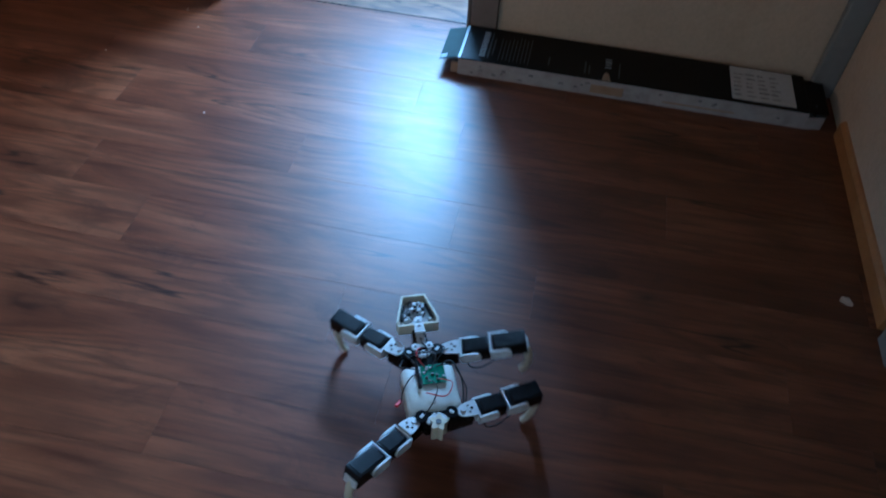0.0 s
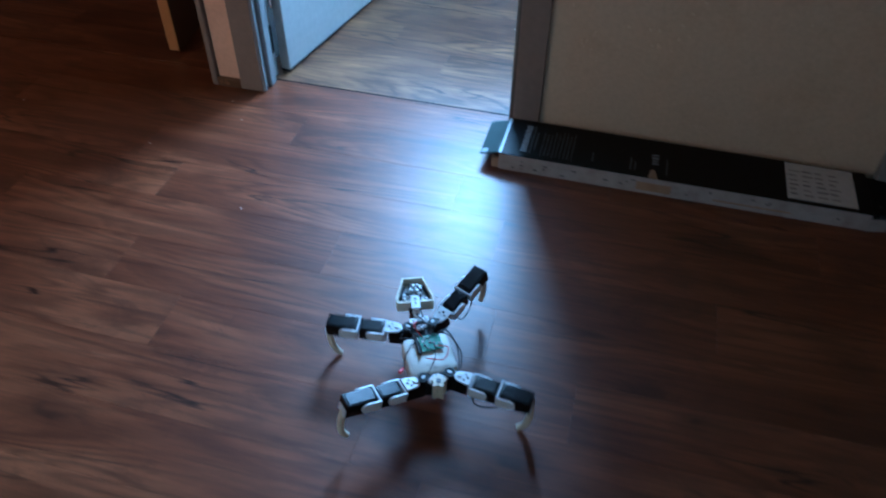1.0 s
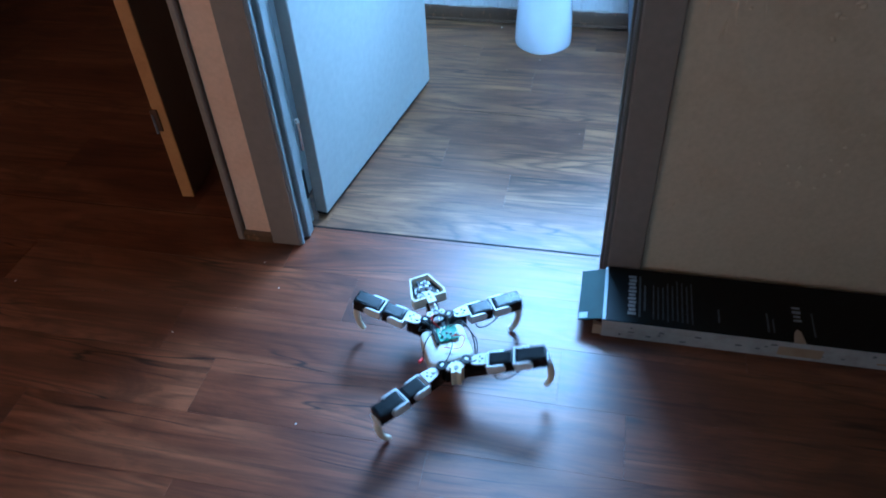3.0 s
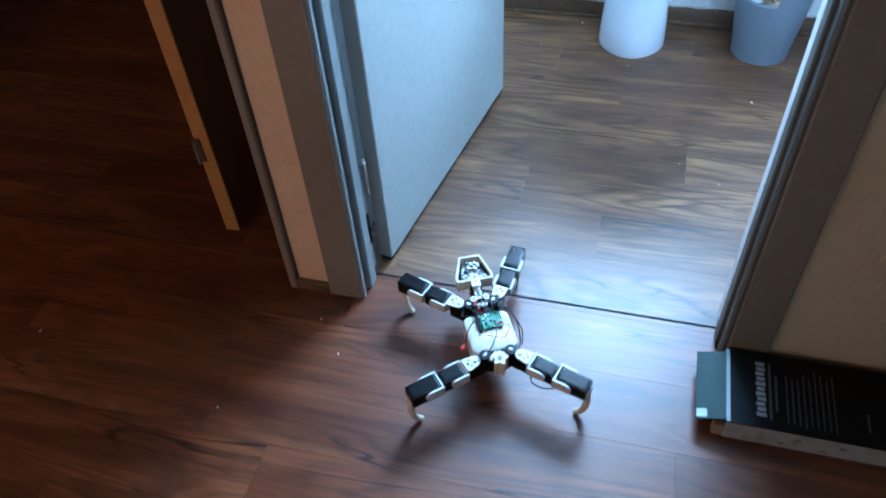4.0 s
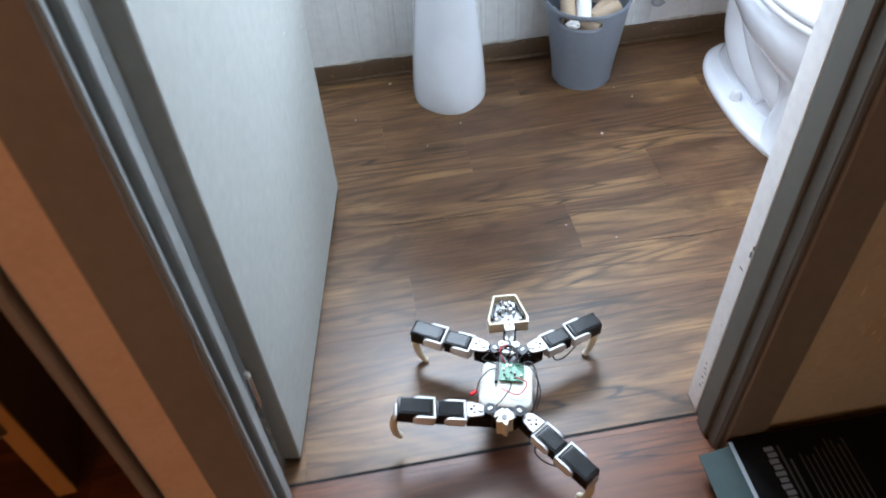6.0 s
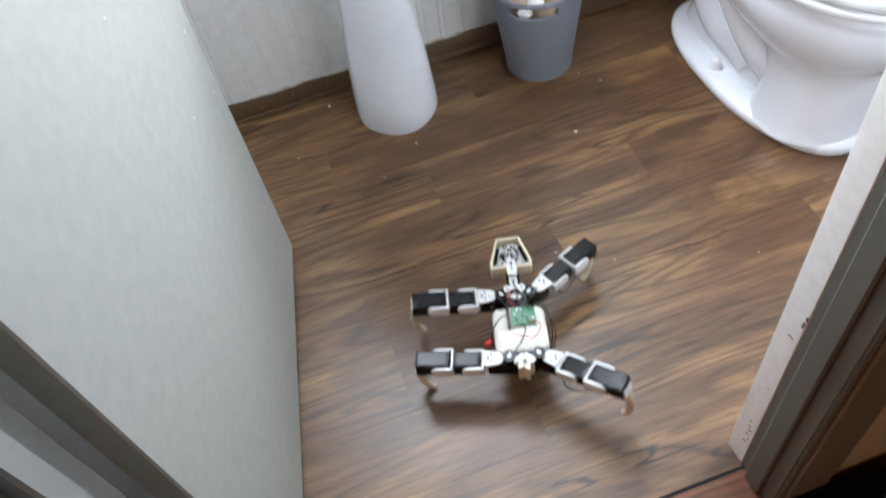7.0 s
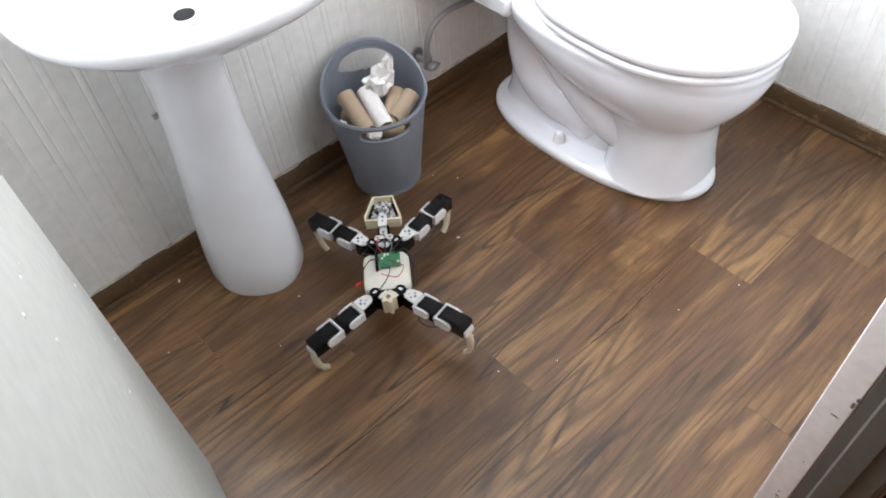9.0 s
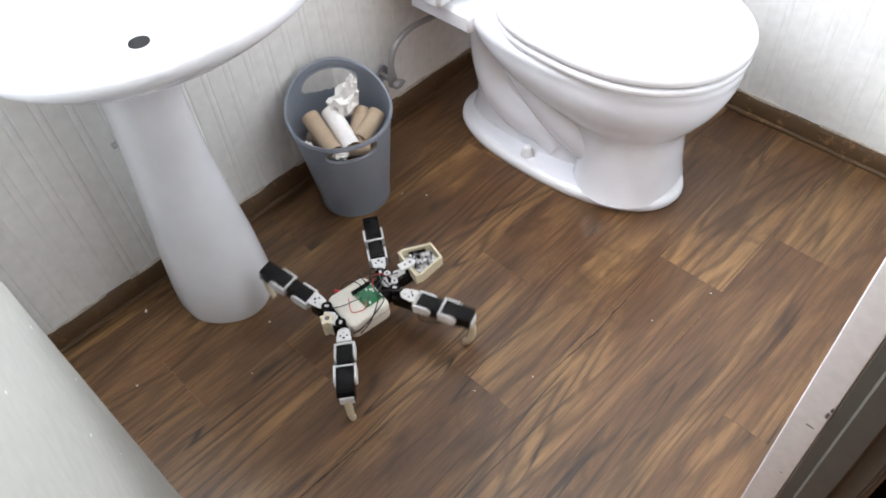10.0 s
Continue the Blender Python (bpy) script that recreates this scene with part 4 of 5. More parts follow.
for k, (x, y, s) in enumerate([(0.521, 0.851, 0.005), (0.653, 0.992, 0.003), (-0.007, 1.215, 0.006), (0.333, 0.539, 0.0025), (0.161, 0.982, 0.003), (0.434, 0.474, 0.002), (0.702, 0.376, 0.0025), (-0.122, 1.062, 0.0025), (0.057, 0.906, 0.002), (-0.417, -0.157, 0.003), (-0.546, -0.419, 0.003), (-0.348, -0.239, 0.003), (-0.166, -0.612, 0.003), (-1.036, -0.324, 0.004), (0.617, 1.042, 0.002), (1.252, 0.635, 0.0025), (0.842, 0.324, 0.002)]):
    crumb("crumb", x, y, s, WHITE_SPECK, "tiny pale crumb on the plank floor", 10 + k)


# ---- the walking robot ----
def servo_block(r0, r1, half, z0, z1):
    bm = span((r0, -half, z0), (r1, half, z1), 0.0022, segments=2)
    span((r0 + 0.004, -half + 0.003, z1), (r1 - 0.004, half - 0.003, z1 + 0.0014), 0.0006, bm=bm)
    return bm


def clevis(r_web, r_arm, half, z0, z1, t=0.0036):
    """A bent sheet bracket: web across the leg, two arms with round ends along it."""
    bm = span((r_web - t, -half - t, z0), (r_web, half + t, z1), 0.0008)
    way = 1 if r_arm > r_web else -1
    zc, h = (z0 + z1) / 2, (z1 - z0) / 2
    for s in (-1, 1):
        lo, hi = sorted((r_web - t if way > 0 else r_web, r_arm))
        y0, y1 = sorted((s * half, s * (half + t)))
        ring = []
        outline = [(lo if way > 0 else hi, zc - h), (r_arm - way * h, zc - h)] + [(r_arm - way * h + way * h * math.sin(a), zc - h * math.cos(a)) for a in [k * math.pi / 8 for k in range(1, 8)]] + [(r_arm - way * h, zc + h), (lo if way > 0 else hi, zc + h)]
        loft([[(x, y0, z) for x, z in outline], [(x, y1, z) for x, z in outline]], bm)
    return bm


def leg(robot):
    """One leg along +x from its hip axis, which is the origin."""
    pad = []
    for k in range(9):
        a = math.pi / 2 + k * math.pi / 8
        pad.append((0.0115 * math.cos(a) + 0.016, 0.0115 * math.sin(a)))
    pad += [(0.028, -0.0135), (0.036, -0.0135), (0.036, 0.0135), (0.028, 0.0135)]
    bm = prism(pad, 0.0105, 0.0135)
    drum(0.0045, 0.004, 0.003, Matrix.Translation((0.014, 0, 0.0148)), bm, 12)
    span((0.0335, -0.0135, -0.012), (0.0365, 0.0135, 0.0135), 0.0008, bm=bm)
    l = part("leg", bm, BRACKET_WHITE, robot, "four-jointed leg of black servos in white brackets")
    part("hip_servo", servo_block(-0.012, 0.03, 0.0105, -0.024, 0.0085), SERVO_BLACK, l)
    holes = bmesh.new()
    for x, y, r in ((0.0145, 0.0, 0.0026), (0.024, 0.006, 0.0018), (0.024, -0.006, 0.0018), (0.029, 0.0, 0.0024)):
        drum(r, r, 0.001, Matrix.Translation((x, y, 0.0138)), holes, 10)
    part("screw_holes", holes, HOLE_DARK, l)
    part("femur_bracket", clevis(0.04, 0.072, 0.0155, -0.011, 0.0095), BRACKET_WHITE, l)
    part("femur_servo", servo_block(0.0425, 0.086, 0.0145, -0.017, 0.0105), SERVO_BLACK, l)
    part("knee_bracket", clevis(0.091, 0.124, 0.0165, -0.011, 0.0105), BRACKET_WHITE, l)
    part("knee_servo", servo_block(0.0935, 0.15, 0.0155, -0.016, 0.0125), SERVO_BLACK, l)
    horn = drum(0.007, 0.007, 0.036, Matrix.Translation((0.116, 0, -0.001)) @ pose(0, 0, 0, 90), sides=16)
    drum(0.007, 0.007, 0.0345, Matrix.Translation((0.064, 0, -0.001)) @ pose(0, 0, 0, 90), horn, 16)
    part("pivot", horn, CHIP_GREY, l)
    part("shank_bracket", span((0.147, -0.0125, -0.018), (0.1525, 0.0125, -0.002), 0.001), BRACKET_WHITE, l)
    part("foot", tube([(0.145, 0, -0.008), (0.149, 0, -0.032), (0.147, 0, -0.056), (0.14, 0, -0.075), (0.13, 0, -0.0855)], lambda u: 0.0075 - 0.0022 * u, sides=10, steps=5), PRINT_CREAM, l, "curved cream printed foot")
    part("leg_cable", tube([(0.045, -0.016, -0.01), (0.05, -0.022, -0.022), (0.068, -0.022, -0.026), (0.09, -0.018, -0.018), (0.1, -0.016, -0.008)], 0.0013, sides=6), WIRE_BLACK, l)
    return l


def robot():
    """Forward is +y; the floor is z = 0."""
    rb = thing("walking_robot", "four-legged walking robot of white brackets and black servos on the floor", "robot")
    rb.scale = (1.07, 1.07, 1.07)
    hw, y0, y1, z0, z1 = 0.0445, -0.048, 0.042, 0.04, 0.082

    def rounded(half, a, b, r, n=5):
        pts = []
        for cx, cy, s in ((half - r, b - r, 0), (-half + r, b - r, 90), (-half + r, a + r, 180), (half - r, a + r, 270)):
            pts += [(cx + r * math.cos(radians(s + 90 * k / n)), cy + r * math.sin(radians(s + 90 * k / n))) for k in range(n + 1)]
        return pts
    shell = [(z0, 0.9), (z0 + 0.003, 0.97), (z0 + 0.007, 1.0), (z1 - 0.008, 1.0), (z1 - 0.003, 0.975), (z1, 0.92)]
    body = part("body", loft([[(x * s, (y + 0.0035) * s - 0.0035, z) for x, y in rounded(hw, y0, y1, 0.014)] for z, s in shell]), SHELL_WHITE, rb, "rounded cream plastic body shell", 50)
    part("lid_seam", loft([[(x, y, z) for x, y in rounded(hw + 0.0004, y0 - 0.0004, y1 + 0.0004, 0.014)] for z in (0.0655, 0.0665)]), CHIP_GREY, body)
    board = part("circuit_board", span((-0.012, 0.0, z1 + 0.004), (0.028, 0.036, z1 + 0.0058), 0.0004), PCB_GREEN, rb, "green circuit board")
    rr = random.Random(8)
    for k in range(10):
        x, y = rr.uniform(-0.008, 0.024), rr.uniform(0.004, 0.032)
        part("component", span((x - 0.002, y - 0.0015, z1 + 0.0058), (x + 0.002, y + 0.0015, z1 + 0.0075 + 0.003 * rr.random())), CHIP_GREY if k % 2 else BRACKET_WHITE, board)
    part("pin_strip", span((-0.020, -0.004, z1), (-0.0145, 0.036, z1 + 0.009), 0.0006), SERVO_BLACK, rb)
    for s in (-1, 1):
        yoke = part("front_yoke", block((0.022, 0.009, 0.0035), (0, 0, 0), 0.001, Matrix.Translation((s * 0.009, 0.064, 0.082)) @ pose(0, 0, 0, 0, 0, s * 38)), BRACKET_WHITE, rb)
        part("hip_cap", drum(0.0105, 0.0105, 0.005, Matrix.Translation((s * 0.024, 0.066, 0.085)), sides=14), SERVO_BLACK, yoke)
        part("cap_label", block((0.008, 0.005, 0.001), (0, 0, 0), 0.0004, Matrix.Translation((s * 0.024, 0.066, 0.0882)) @ pose(0, 0, 0, 0, 0, s * 40)), BRACKET_WHITE, yoke)
        yoke = part("rear_yoke", block((0.022, 0.009, 0.0035), (0, 0, 0), 0.001, Matrix.Translation((s * 0.009, -0.06, 0.082)) @ pose(0, 0, 0, 0, 0, -s * 38)), BRACKET_WHITE, rb)
        part("hip_cap", drum(0.0105, 0.0105, 0.005, Matrix.Translation((s * 0.024, -0.056, 0.085)), sides=14), SERVO_BLACK, yoke)
        part("cap_label", block((0.008, 0.005, 0.001), (0, 0, 0), 0.0004, Matrix.Translation((s * 0.024, -0.056, 0.0882)) @ pose(0, 0, 0, 0, 0, -s * 40)), BRACKET_WHITE, yoke)
    part("front_chassis", span((-0.022, 0.036, 0.046), (0.022, 0.078, 0.0795), 0.003), SERVO_BLACK, rb)
    part("rear_chassis", span((-0.022, -0.07, 0.046), (0.022, -0.044, 0.0795), 0.003), SERVO_BLACK, rb)
    star = [((0.012 + 0.0028 * math.cos(5 * k * math.tau / 40)) * math.cos(k * math.tau / 40), -0.07 + (0.012 + 0.0028 * math.cos(5 * k * math.tau / 40)) * math.sin(k * math.tau / 40)) for k in range(40)]
    tail = part("tail_block", prism(star, 0.05, 0.087), PRINT_CREAM, rb, "cream star-shaped tail block")
    part("tail_screw", drum(0.0045, 0.0045, 0.002, Matrix.Translation((0, -0.07, 0.0875)), sides=12), CHIP_GREY, tail)
    # head on a neck servo
    head_bm = bmesh.new()
    out = [(-0.021, 0.078), (0.021, 0.078), (0.037, 0.024), (0.035, 0.012), (-0.035, 0.012), (-0.037, 0.024)]
    inn = [(-0.0185, 0.0745), (0.0185, 0.0745), (0.033, 0.024), (0.031, 0.016), (-0.031, 0.016), (-0.033, 0.024)]
    n = len(out)
    vs = [[head_bm.verts.new((x, y, z)) for x, y in ring] for ring, z in ((out, -0.012), (out, 0.012), (inn, 0.012), (inn, -0.007))]
    for a, b in zip(vs, vs[1:]):
        for i in range(n):
            head_bm.faces.new((a[i], a[(i + 1) % n], b[(i + 1) % n], b[i]))
    head_bm.faces.new(vs[0])
    head_bm.faces.new(vs[3])
    head = part("head", head_bm, PRINT_CREAM, rb, "cream tray-shaped head holding small electronics")
    tongue = [(0.0085 * math.cos(math.pi * k / 8), 0.02 + 0.0085 * math.sin(math.pi * k / 8)) for k in range(9)]
    part("head_bracket", prism([(-0.0085, -0.004), (0.0085, -0.004)] + tongue, 0.009, 0.0135), BRACKET_WHITE, head)
    part("head_screws", drum(0.003, 0.003, 0.001, Matrix.Translation((0.0, 0.019, 0.0142)), drum(0.002, 0.002, 0.001, Matrix.Translation((0, 0.008, 0.0142)), sides=10), 10), CHIP_GREY, head)
    part("head_board", prism([(-0.018, 0.07), (0.018, 0.07), (0.03, 0.026), (-0.03, 0.026)], -0.007, -0.005), BRACKET_WHITE, head)
    for k in range(40):
        y = 0.025 + 0.045 * (k + 0.5) / 40
        x = rr.uniform(-1, 1) * (0.026 - 0.3 * (y - 0.025))
        w, d = rr.uniform(0.001, 0.0034), rr.uniform(0.001, 0.0032)
        chip = block((2 * w, 2 * d, rr.uniform(0.003, 0.012)), (0, 0, 0), 0.0004, Matrix.Translation((x, y, 0.0)) @ pose(0, 0, 0, 0, 0, rr.choice((0, 0, 24, -24, 45))))
        part("head_component", chip, (BRACKET_WHITE, SERVO_BLACK, BRACKET_WHITE, CHIP_GREY, BRACKET_WHITE, SERVO_BLACK, PALE_STEEL)[k % 7], head)
    for x, y in ((-0.006, 0.05), (0.007, 0.047), (0.0, 0.06)):
        part("head_post", drum(0.0032, 0.0032, 0.014, Matrix.Translation((x, y, 0.002)), sides=12), BRACKET_WHITE, head)
    for s in (-1, 1):
        part("head_wire", tube([(s * 0.004, 0.024, 0.006), (s * 0.014, 0.035, 0.01), (s * 0.015, 0.046, 0.008), (s * 0.007, 0.053, 0.003)], 0.001, sides=6), WIRE_BLACK, head)
        part("head_rail", block((0.0045, 0.034, 0.008), (0, 0, 0), 0.001, Matrix.Translation((s * 0.0235, 0.047, 0.001)) @ pose(0, 0, 0, 0, 0, s * 16)), SERVO_BLACK, head)
        part("head_screw", drum(0.0035, 0.0035, 0.003, Matrix.Translation((s * 0.022, 0.018, -0.004)), sides=10), BRACKET_WHITE, head)
    for x, y, q in ((0.0, 0.088, 0.0075), (-0.012, 0.074, 0.0065), (0.012, 0.074, 0.0065), (0.0, 0.06, 0.006)):
        disc = part("hub_disc", drum(q, q, 0.0024, Matrix.Translation((x, y, 0.0888)), sides=16), BRACKET_WHITE, rb, "white round joint plate")
        part("hub_screw", drum(q * 0.35, q * 0.35, 0.0012, Matrix.Translation((x, y, 0.0905)), sides=10), CHIP_GREY, disc)
    part("neck_servo", span((-0.011, 0.078, 0.052), (0.011, 0.118, 0.084), 0.002), SERVO_BLACK, rb)
    part("neck_bracket", span((-0.007, 0.074, 0.0845), (0.007, 0.104, 0.0875), 0.001), BRACKET_WHITE, rb)
    for pts, r, mat in (
            ([(-0.017, 0.02, 0.09), (-0.03, 0.01, 0.1), (-0.045, -0.004, 0.088), (-0.05, -0.012, 0.066)], 0.0011, WIRE_BLACK),
            ([(0.02, 0.03, 0.09), (0.04, 0.032, 0.098), (0.052, 0.0, 0.09), (0.05, -0.03, 0.07), (0.042, -0.044, 0.06)], 0.0013, WIRE_BLACK),
            ([(0.015, 0.03, 0.09), (0.038, 0.02, 0.102), (0.057, -0.012, 0.085), (0.052, -0.035, 0.062)], 0.0011, WIRE_BLACK),
            ([(0.004, 0.005, 0.088), (0.008, -0.018, 0.1), (-0.002, -0.036, 0.092), (-0.016, -0.05, 0.084)], 0.001, WIRE_BLACK),
            ([(0.012, 0.008, 0.088), (0.034, -0.008, 0.096), (0.02, -0.028, 0.09), (-0.01, -0.016, 0.089)], 0.0009, WIRE_RED),
            ([(-0.018, 0.034, 0.09), (-0.01, 0.05, 0.104), (0.006, 0.056, 0.098), (0.018, 0.06, 0.088)], 0.0012, WIRE_BLACK),
            ([(0.018, 0.034, 0.09), (0.008, 0.05, 0.105), (-0.008, 0.056, 0.098), (-0.02, 0.062, 0.088)], 0.0012, WIRE_BLACK),
            ([(-0.014, 0.036, 0.088), (-0.03, 0.05, 0.1), (-0.034, 0.066, 0.09), (-0.026, 0.08, 0.08)], 0.0012, WIRE_BLACK),
            ([(0.012, 0.036, 0.088), (0.03, 0.05, 0.1), (0.036, 0.066, 0.09), (0.026, 0.08, 0.08)], 0.0012, WIRE_BLACK),
            ([(-0.004, 0.034, 0.088), (-0.014, 0.046, 0.1), (-0.012, 0.06, 0.1), (-0.004, 0.07, 0.09)], 0.001, WIRE_RED),
            ([(0.008, 0.03, 0.088), (0.016, 0.044, 0.104), (0.0, 0.052, 0.104), (-0.014, 0.058, 0.094)], 0.001, CHIP_GREY),
            ([(-0.02, 0.03, 0.09), (-0.036, 0.028, 0.1), (-0.044, 0.04, 0.088), (-0.036, 0.058, 0.078)], 0.0012, WIRE_BLACK),
            ([(0.0, 0.034, 0.09), (0.004, 0.056, 0.106), (0.0, 0.078, 0.094), (-0.002, 0.098, 0.086)], 0.0012, WIRE_BLACK)):
        part("cable", tube(pts, r, sides=6), mat, rb)
    part("connector", block((0.017, 0.006, 0.005), (0, 0, 0), 0.001, Matrix.Translation((-0.055, -0.014, 0.064)) @ pose(0, 0, 0, 0, 20, 50)), LED_RED, rb, "red plug on a loose wire")
    for ob in rb.children:
        if ob is not head:
            ob.location.z = 0.0245
    legs = [leg(rb)]
    for k in range(3):
        legs.append(copy_thing(legs[0], Matrix()))
    return rb, head, legs


ROBOT, HEAD, LEGS = robot()


# ---- planks, piece by piece ----
def planks(parent, mat, x0, x1, y0, y1, width, length, starts, seed):
    """Rows of planks along x, with a fine bevelled joint between them; alike pieces share a mesh."""
    rr = random.Random(seed)
    shared = {}
    y, row = y0, 0
    while y < y1 - 0.005:
        w = min(width, y1 - y)
        x = starts[row % len(starts)]
        while x > x0:
            x -= length
        while x < x1:
            a, b = max(x, x0), min(x + length, x1)
            if b - a > 0.01:
                key = (round(b - a, 4), round(w, 4))
                if key not in shared:
                    bm = span((0, 0.0001, -0.0035), (b - a - 0.0002, w - 0.0001, 0.0), 0.00018)
                    me = bpy.data.meshes.new("plank")
                    bmesh.ops.recalc_face_normals(bm, faces=bm.faces)
                    bm.to_mesh(me)
                    bm.free()
                    me.materials.append(mat)
                    shared[key] = me
                ob = new("plank", shared[key])
                ob.parent = parent
                ob.location = (a, y, rr.uniform(-0.00012, 0.00012))
            x += length
        y += w
        row += 1


planks(floor_bath, BATH_WOOD, JAMB_L - 0.05, BATH_R, 0.0035, BACK_Y, 0.1524, 0.914, (0.61, 0.155, 0.86, 0.35), 1)
planks(floor_hall, HALL_WOOD, -3.0, HALL_R, -2.3, -0.0025, 0.1524, 0.914, (0.12, -0.41, 0.36, -0.16, 0.55), 2)
planks(floor_side, HALL_WOOD, -3.0, -0.501, 0.0035, 2.0, 0.1524, 0.914, (-0.7, -1.2, -0.9), 3)


def plank_crack(points, width, seed):
    """A thin ragged dark split along the grain of the bathroom planks."""
    rr = random.Random(seed)
    spine = []
    for (xa, ya), (xb, yb) in zip(points, points[1:]):
        spine += [(xa + (xb - xa) * k / 7, ya + (yb - ya) * k / 7) for k in range(7)]
    spine.append(points[-1])
    n = len(spine) - 1
    left, right = [], []
    for k, (x, y) in enumerate(spine):
        w = width * (0.15 + 0.85 * math.sin(math.pi * k / n)) * rr.uniform(0.4, 1.3)
        d = rr.uniform(-0.0012, 0.0012)
        left.append((x, y + d + w / 2))
        right.append((x, y + d - w / 2))
    part("crack", prism(left + right[::-1], -0.0003, 0.0004), CRACK, floor_bath, "thin dark split along the grain")


plank_crack([(0.438, 0.457), (0.534, 0.450), (0.601, 0.445), (0.720, 0.449), (0.858, 0.453)], 0.0032, 61)
plank_crack([(-0.129, 0.636), (-0.058, 0.628), (0.047, 0.624), (0.114, 0.619), (0.188, 0.619)], 0.0026, 62)


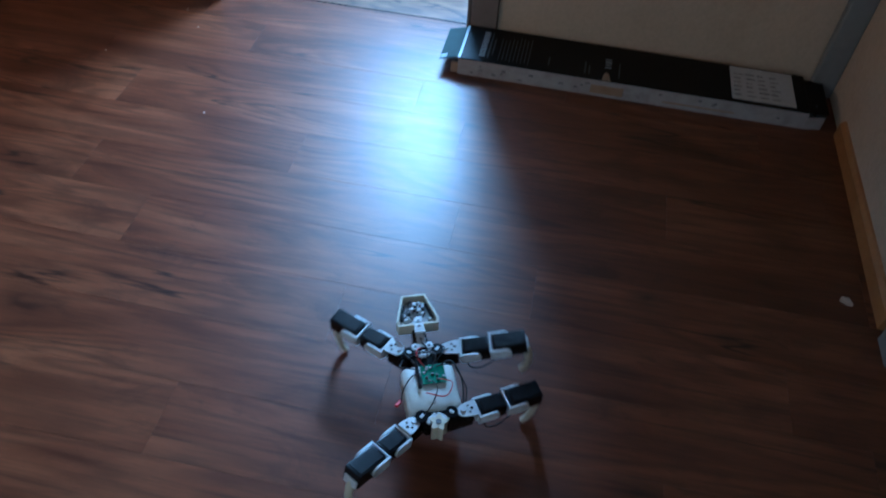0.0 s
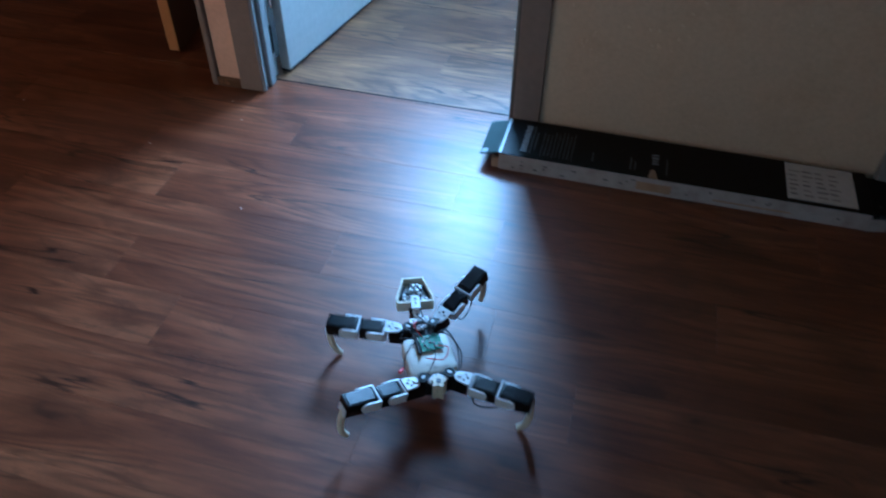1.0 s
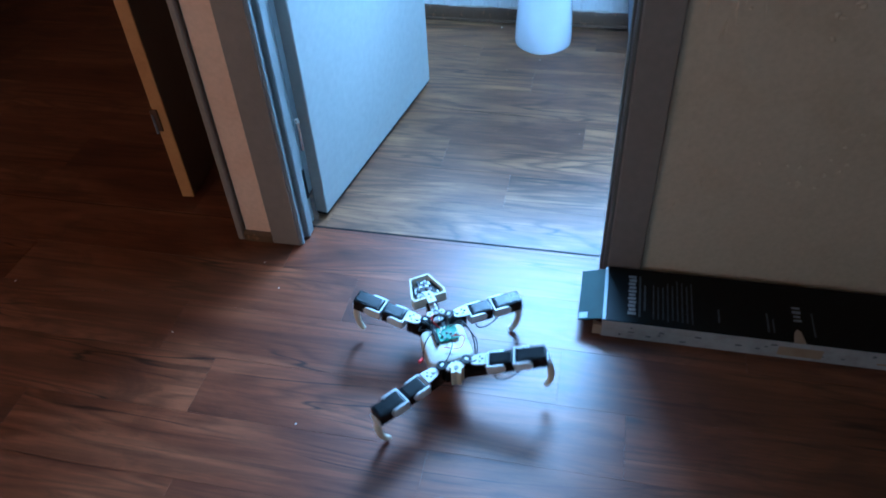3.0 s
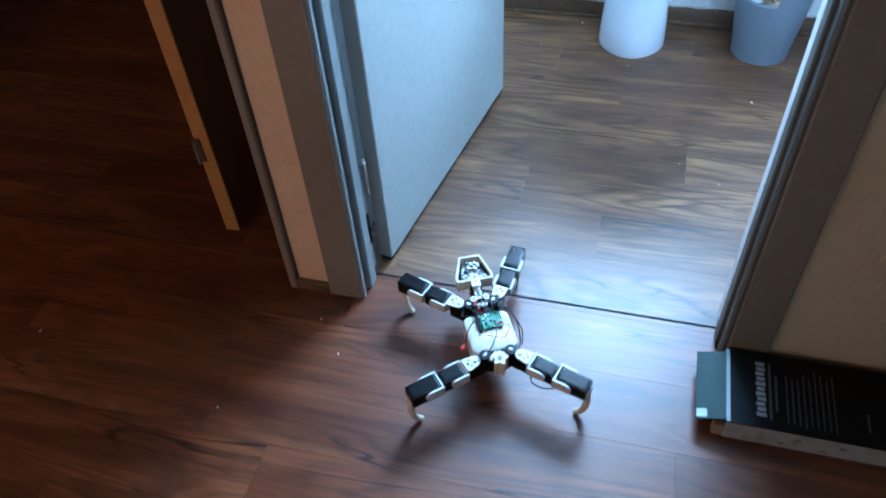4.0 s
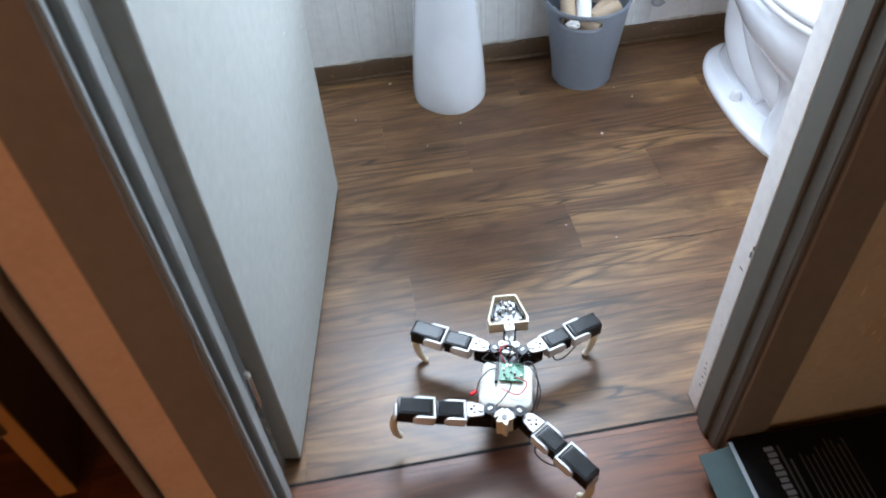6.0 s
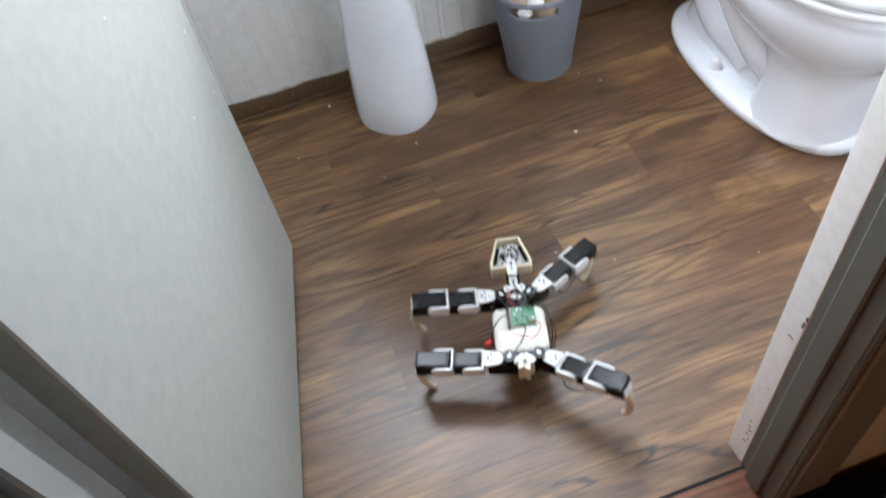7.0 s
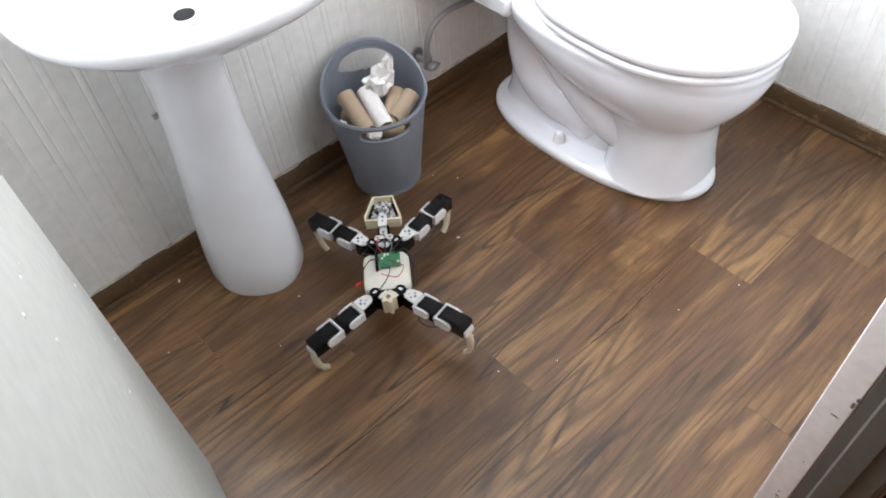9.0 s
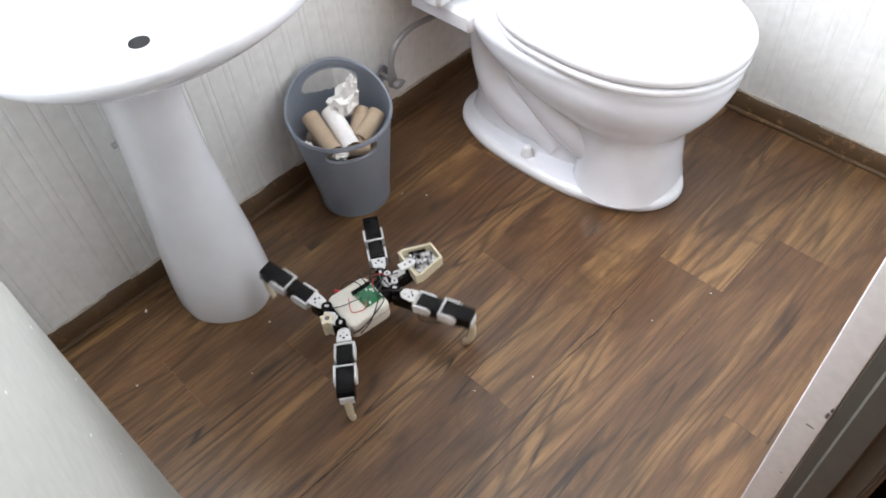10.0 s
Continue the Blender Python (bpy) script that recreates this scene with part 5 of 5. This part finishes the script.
# ---- what moves ----
def motions():
    """The robot's walk: seconds, place, heading, leg headings, leg lifts, head turn."""
    gait = [
        (0.00, 0.598, -1.353, 23, (136, -9, 218, 9), (0, 14, 14, 0), -1),
        (0.20, 0.568, -1.308, 31, (157, 27, 189, -40), (0, 14, 14, 0), -16),
        (0.30, 0.560, -1.279, 31, (171, 29, 163, -55), (0, 0, 0, 7), -14),
        (0.50, 0.539, -1.202, 23, (157, 30, 188, -24), (14, 0, 0, 14), -0),
        (0.70, 0.466, -1.090, 34, (128, -12, 206, -12), (14, 0, 0, 14), -15),
        (0.80, 0.455, -1.054, 36, (115, -27, 197, -3), (0, 14, 7, 0), -24),
        (1.00, 0.459, -1.023, 30, (157, 36, 194, -36), (0, 14, 14, 0), -8),
        (1.20, 0.430, -0.943, 31, (169, 39, 154, -51), (7, 0, 0, 0), -10),
        (1.30, 0.419, -0.908, 30, (144, 22, 187, -31), (14, 0, 0, 14), -7),
        (1.50, 0.387, -0.838, 25, (140, -12, 224, -0), (0, 0, 0, 7), -2),
        (1.70, 0.390, -0.830, 28, (145, 16, 193, -13), (0, 14, 14, 0), -6),
        (1.80, 0.372, -0.799, 29, (154, 31, 185, -40), (0, 14, 14, 0), -13),
        (2.00, 0.322, -0.699, 24, (193, 50, 169, -37), (0, 0, 0, 14), 3),
        (2.30, 0.263, -0.622, 26, (140, -12, 224, -0), (14, 0, 0, 7), 4),
        (2.50, 0.224, -0.569, 27, (145, 16, 193, -13), (0, 14, 14, 0), 5),
        (2.60, 0.204, -0.544, 28, (154, 31, 185, -40), (0, 14, 14, 0), 5),
        (2.80, 0.165, -0.491, 28, (193, 50, 169, -37), (0, 0, 0, 0), 6),
        (2.95, 0.136, -0.452, 28, (144, 22, 187, -31), (14, 0, 0, 14), 6),
        (3.10, 0.106, -0.414, 27, (140, -12, 224, -0), (0, 0, 0, 14), 7),
        (3.30, 0.064, -0.351, 28, (146, 19, 230, 24), (0, 14, 0, 0), 8),
        (3.50, 0.010, -0.268, 32, (181, 57, 210, -24), (0, 14, 14, 0), 16),
        (3.70, -0.003, -0.235, 31, (173, 60, 175, -30), (14, 0, 14, 0), 13),
        (3.80, -0.006, -0.223, 30, (147, 63, 185, -25), (14, 0, 0, 0), -0),
        (4.00, -0.024, -0.192, 27, (135, 56, 196, -45), (0, 0, 0, 0), -3),
        (4.20, 0.005, -0.190, 12, (162, 40, 197, -17), (0, 0, 0, 14), 11),
        (4.30, 0.006, -0.183, 6, (164, 20, 196, -17), (0, 0, 7, 7), 8),
        (4.50, -0.026, -0.177, 2, (170, 10, 188, -9), (0, 7, 0, 0), 1),
        (4.70, -0.004, -0.142, -15, (162, 38, 211, -16), (7, 14, 0, 0), 15),
        (4.80, -0.008, -0.136, -19, (154, 32, 222, -25), (0, 0, 0, 0), 18),
        (5.00, -0.008, -0.144, -21, (153, 28, 206, -26), (0, 0, 14, 0), 7),
        (5.20, -0.005, -0.103, -20, (171, 30, 194, -38), (0, 0, 0, 0), 4),
        (5.50, 0.024, -0.052, -24, (152, 18, 210, -18), (0, 0, 0, 14), 0),
        (5.60, 0.040, -0.034, -26, (161, 19, 218, 5), (0, 7, 0, 0), 18),
        (5.80, 0.061, 0.014, -23, (153, 28, 206, -26), (0, 7, 14, 0), 14),
        (6.00, 0.079, 0.067, -16, (165, 33, 189, -42), (0, 0, 14, 0), 10),
        (6.20, 0.097, 0.120, -16, (180, 38, 173, -37), (7, 0, 0, 14), 6),
        (6.40, 0.114, 0.173, -13, (139, 10, 203, -12), (14, 0, 0, 14), 2),
        (6.50, 0.123, 0.199, -10, (139, -8, 226, 6), (0, 0, 0, 7), 0),
        (6.70, 0.141, 0.252, -9, (144, 14, 204, -4), (0, 14, 14, 0), -4),
        (6.80, 0.149, 0.277, -9, (165, 33, 189, -42), (0, 14, 14, 0), -6),
        (7.00, 0.173, 0.333, -15, (180, 38, 173, -37), (7, 0, 0, 14), -0),
        (7.20, 0.186, 0.396, -13, (139, 10, 203, -12), (14, 0, 0, 14), -10),
        (7.30, 0.192, 0.428, -12, (139, -8, 226, 6), (0, 0, 0, 7), -6),
        (7.50, 0.203, 0.489, -10, (144, 14, 204, -4), (0, 14, 14, 0), -10),
        (7.70, 0.222, 0.521, -7, (166, 33, 166, -40), (0, 14, 14, 0), -13),
        (7.80, 0.228, 0.555, -10, (185, 48, 168, -34), (14, 0, 0, 14), -4),
        (8.00, 0.254, 0.661, -18, (142, 24, 209, -12), (14, 0, 0, 14), -3),
        (8.20, 0.238, 0.744, -15, (138, -4, 226, 19), (0, 0, 0, 7), -0),
        (8.30, 0.247, 0.785, -15, (163, 25, 213, -1), (0, 14, 14, 0), 7),
        (8.50, 0.288, 0.837, -13, (171, 20, 191, -7), (0, 0, 7, 0), 4),
        (8.70, 0.296, 0.804, -21, (169, 32, 188, -5), (14, 7, 0, 0), 6),
        (8.80, 0.303, 0.799, -26, (146, 30, 197, -24), (14, 7, 0, 0), -6),
        (9.00, 0.297, 0.823, -37, (140, 46, 219, -44), (0, 0, 0, 7), -3),
        (9.20, 0.304, 0.809, -54, (165, 44, 192, -5), (0, 0, 14, 14), 13),
        (9.30, 0.303, 0.810, -58, (168, 21, 191, -14), (0, 0, 0, 0), 6),
        (9.50, 0.290, 0.814, -65, (167, 18, 190, -7), (7, 7, 0, 0), -0),
        (9.70, 0.279, 0.816, -82, (152, 44, 205, -28), (14, 14, 0, 0), 7),
        (9.80, 0.279, 0.814, -88, (144, 52, 218, -45), (0, 0, 0, 0), 9),
        (10.00, 0.285, 0.804, -98, (154, 28, 200, -31), (0, 0, 14, 7), -7),
    ]
    hips = ((-0.03, 0.07), (0.03, 0.07), (-0.03, -0.055), (0.03, -0.055))
    walk(ROBOT, [(t, pose(x, y, 0, 0, 0, yaw)) for t, x, y, yaw, _, _, _ in gait])
    walk(HEAD, [(t, pose(0, 0.1, 0.1115, 0, 0, turn)) for t, _, _, _, _, _, turn in gait])
    for k, ob in enumerate(LEGS):
        walk(ob, [(t, Matrix.Translation((*hips[k], 0.0905)) @ pose(0, 0, 0, 0, 0, turn[k]) @ pose(0, 0, 0, 0, -lift[k], 0)) for t, _, _, _, turn, lift, _ in gait])


motions()
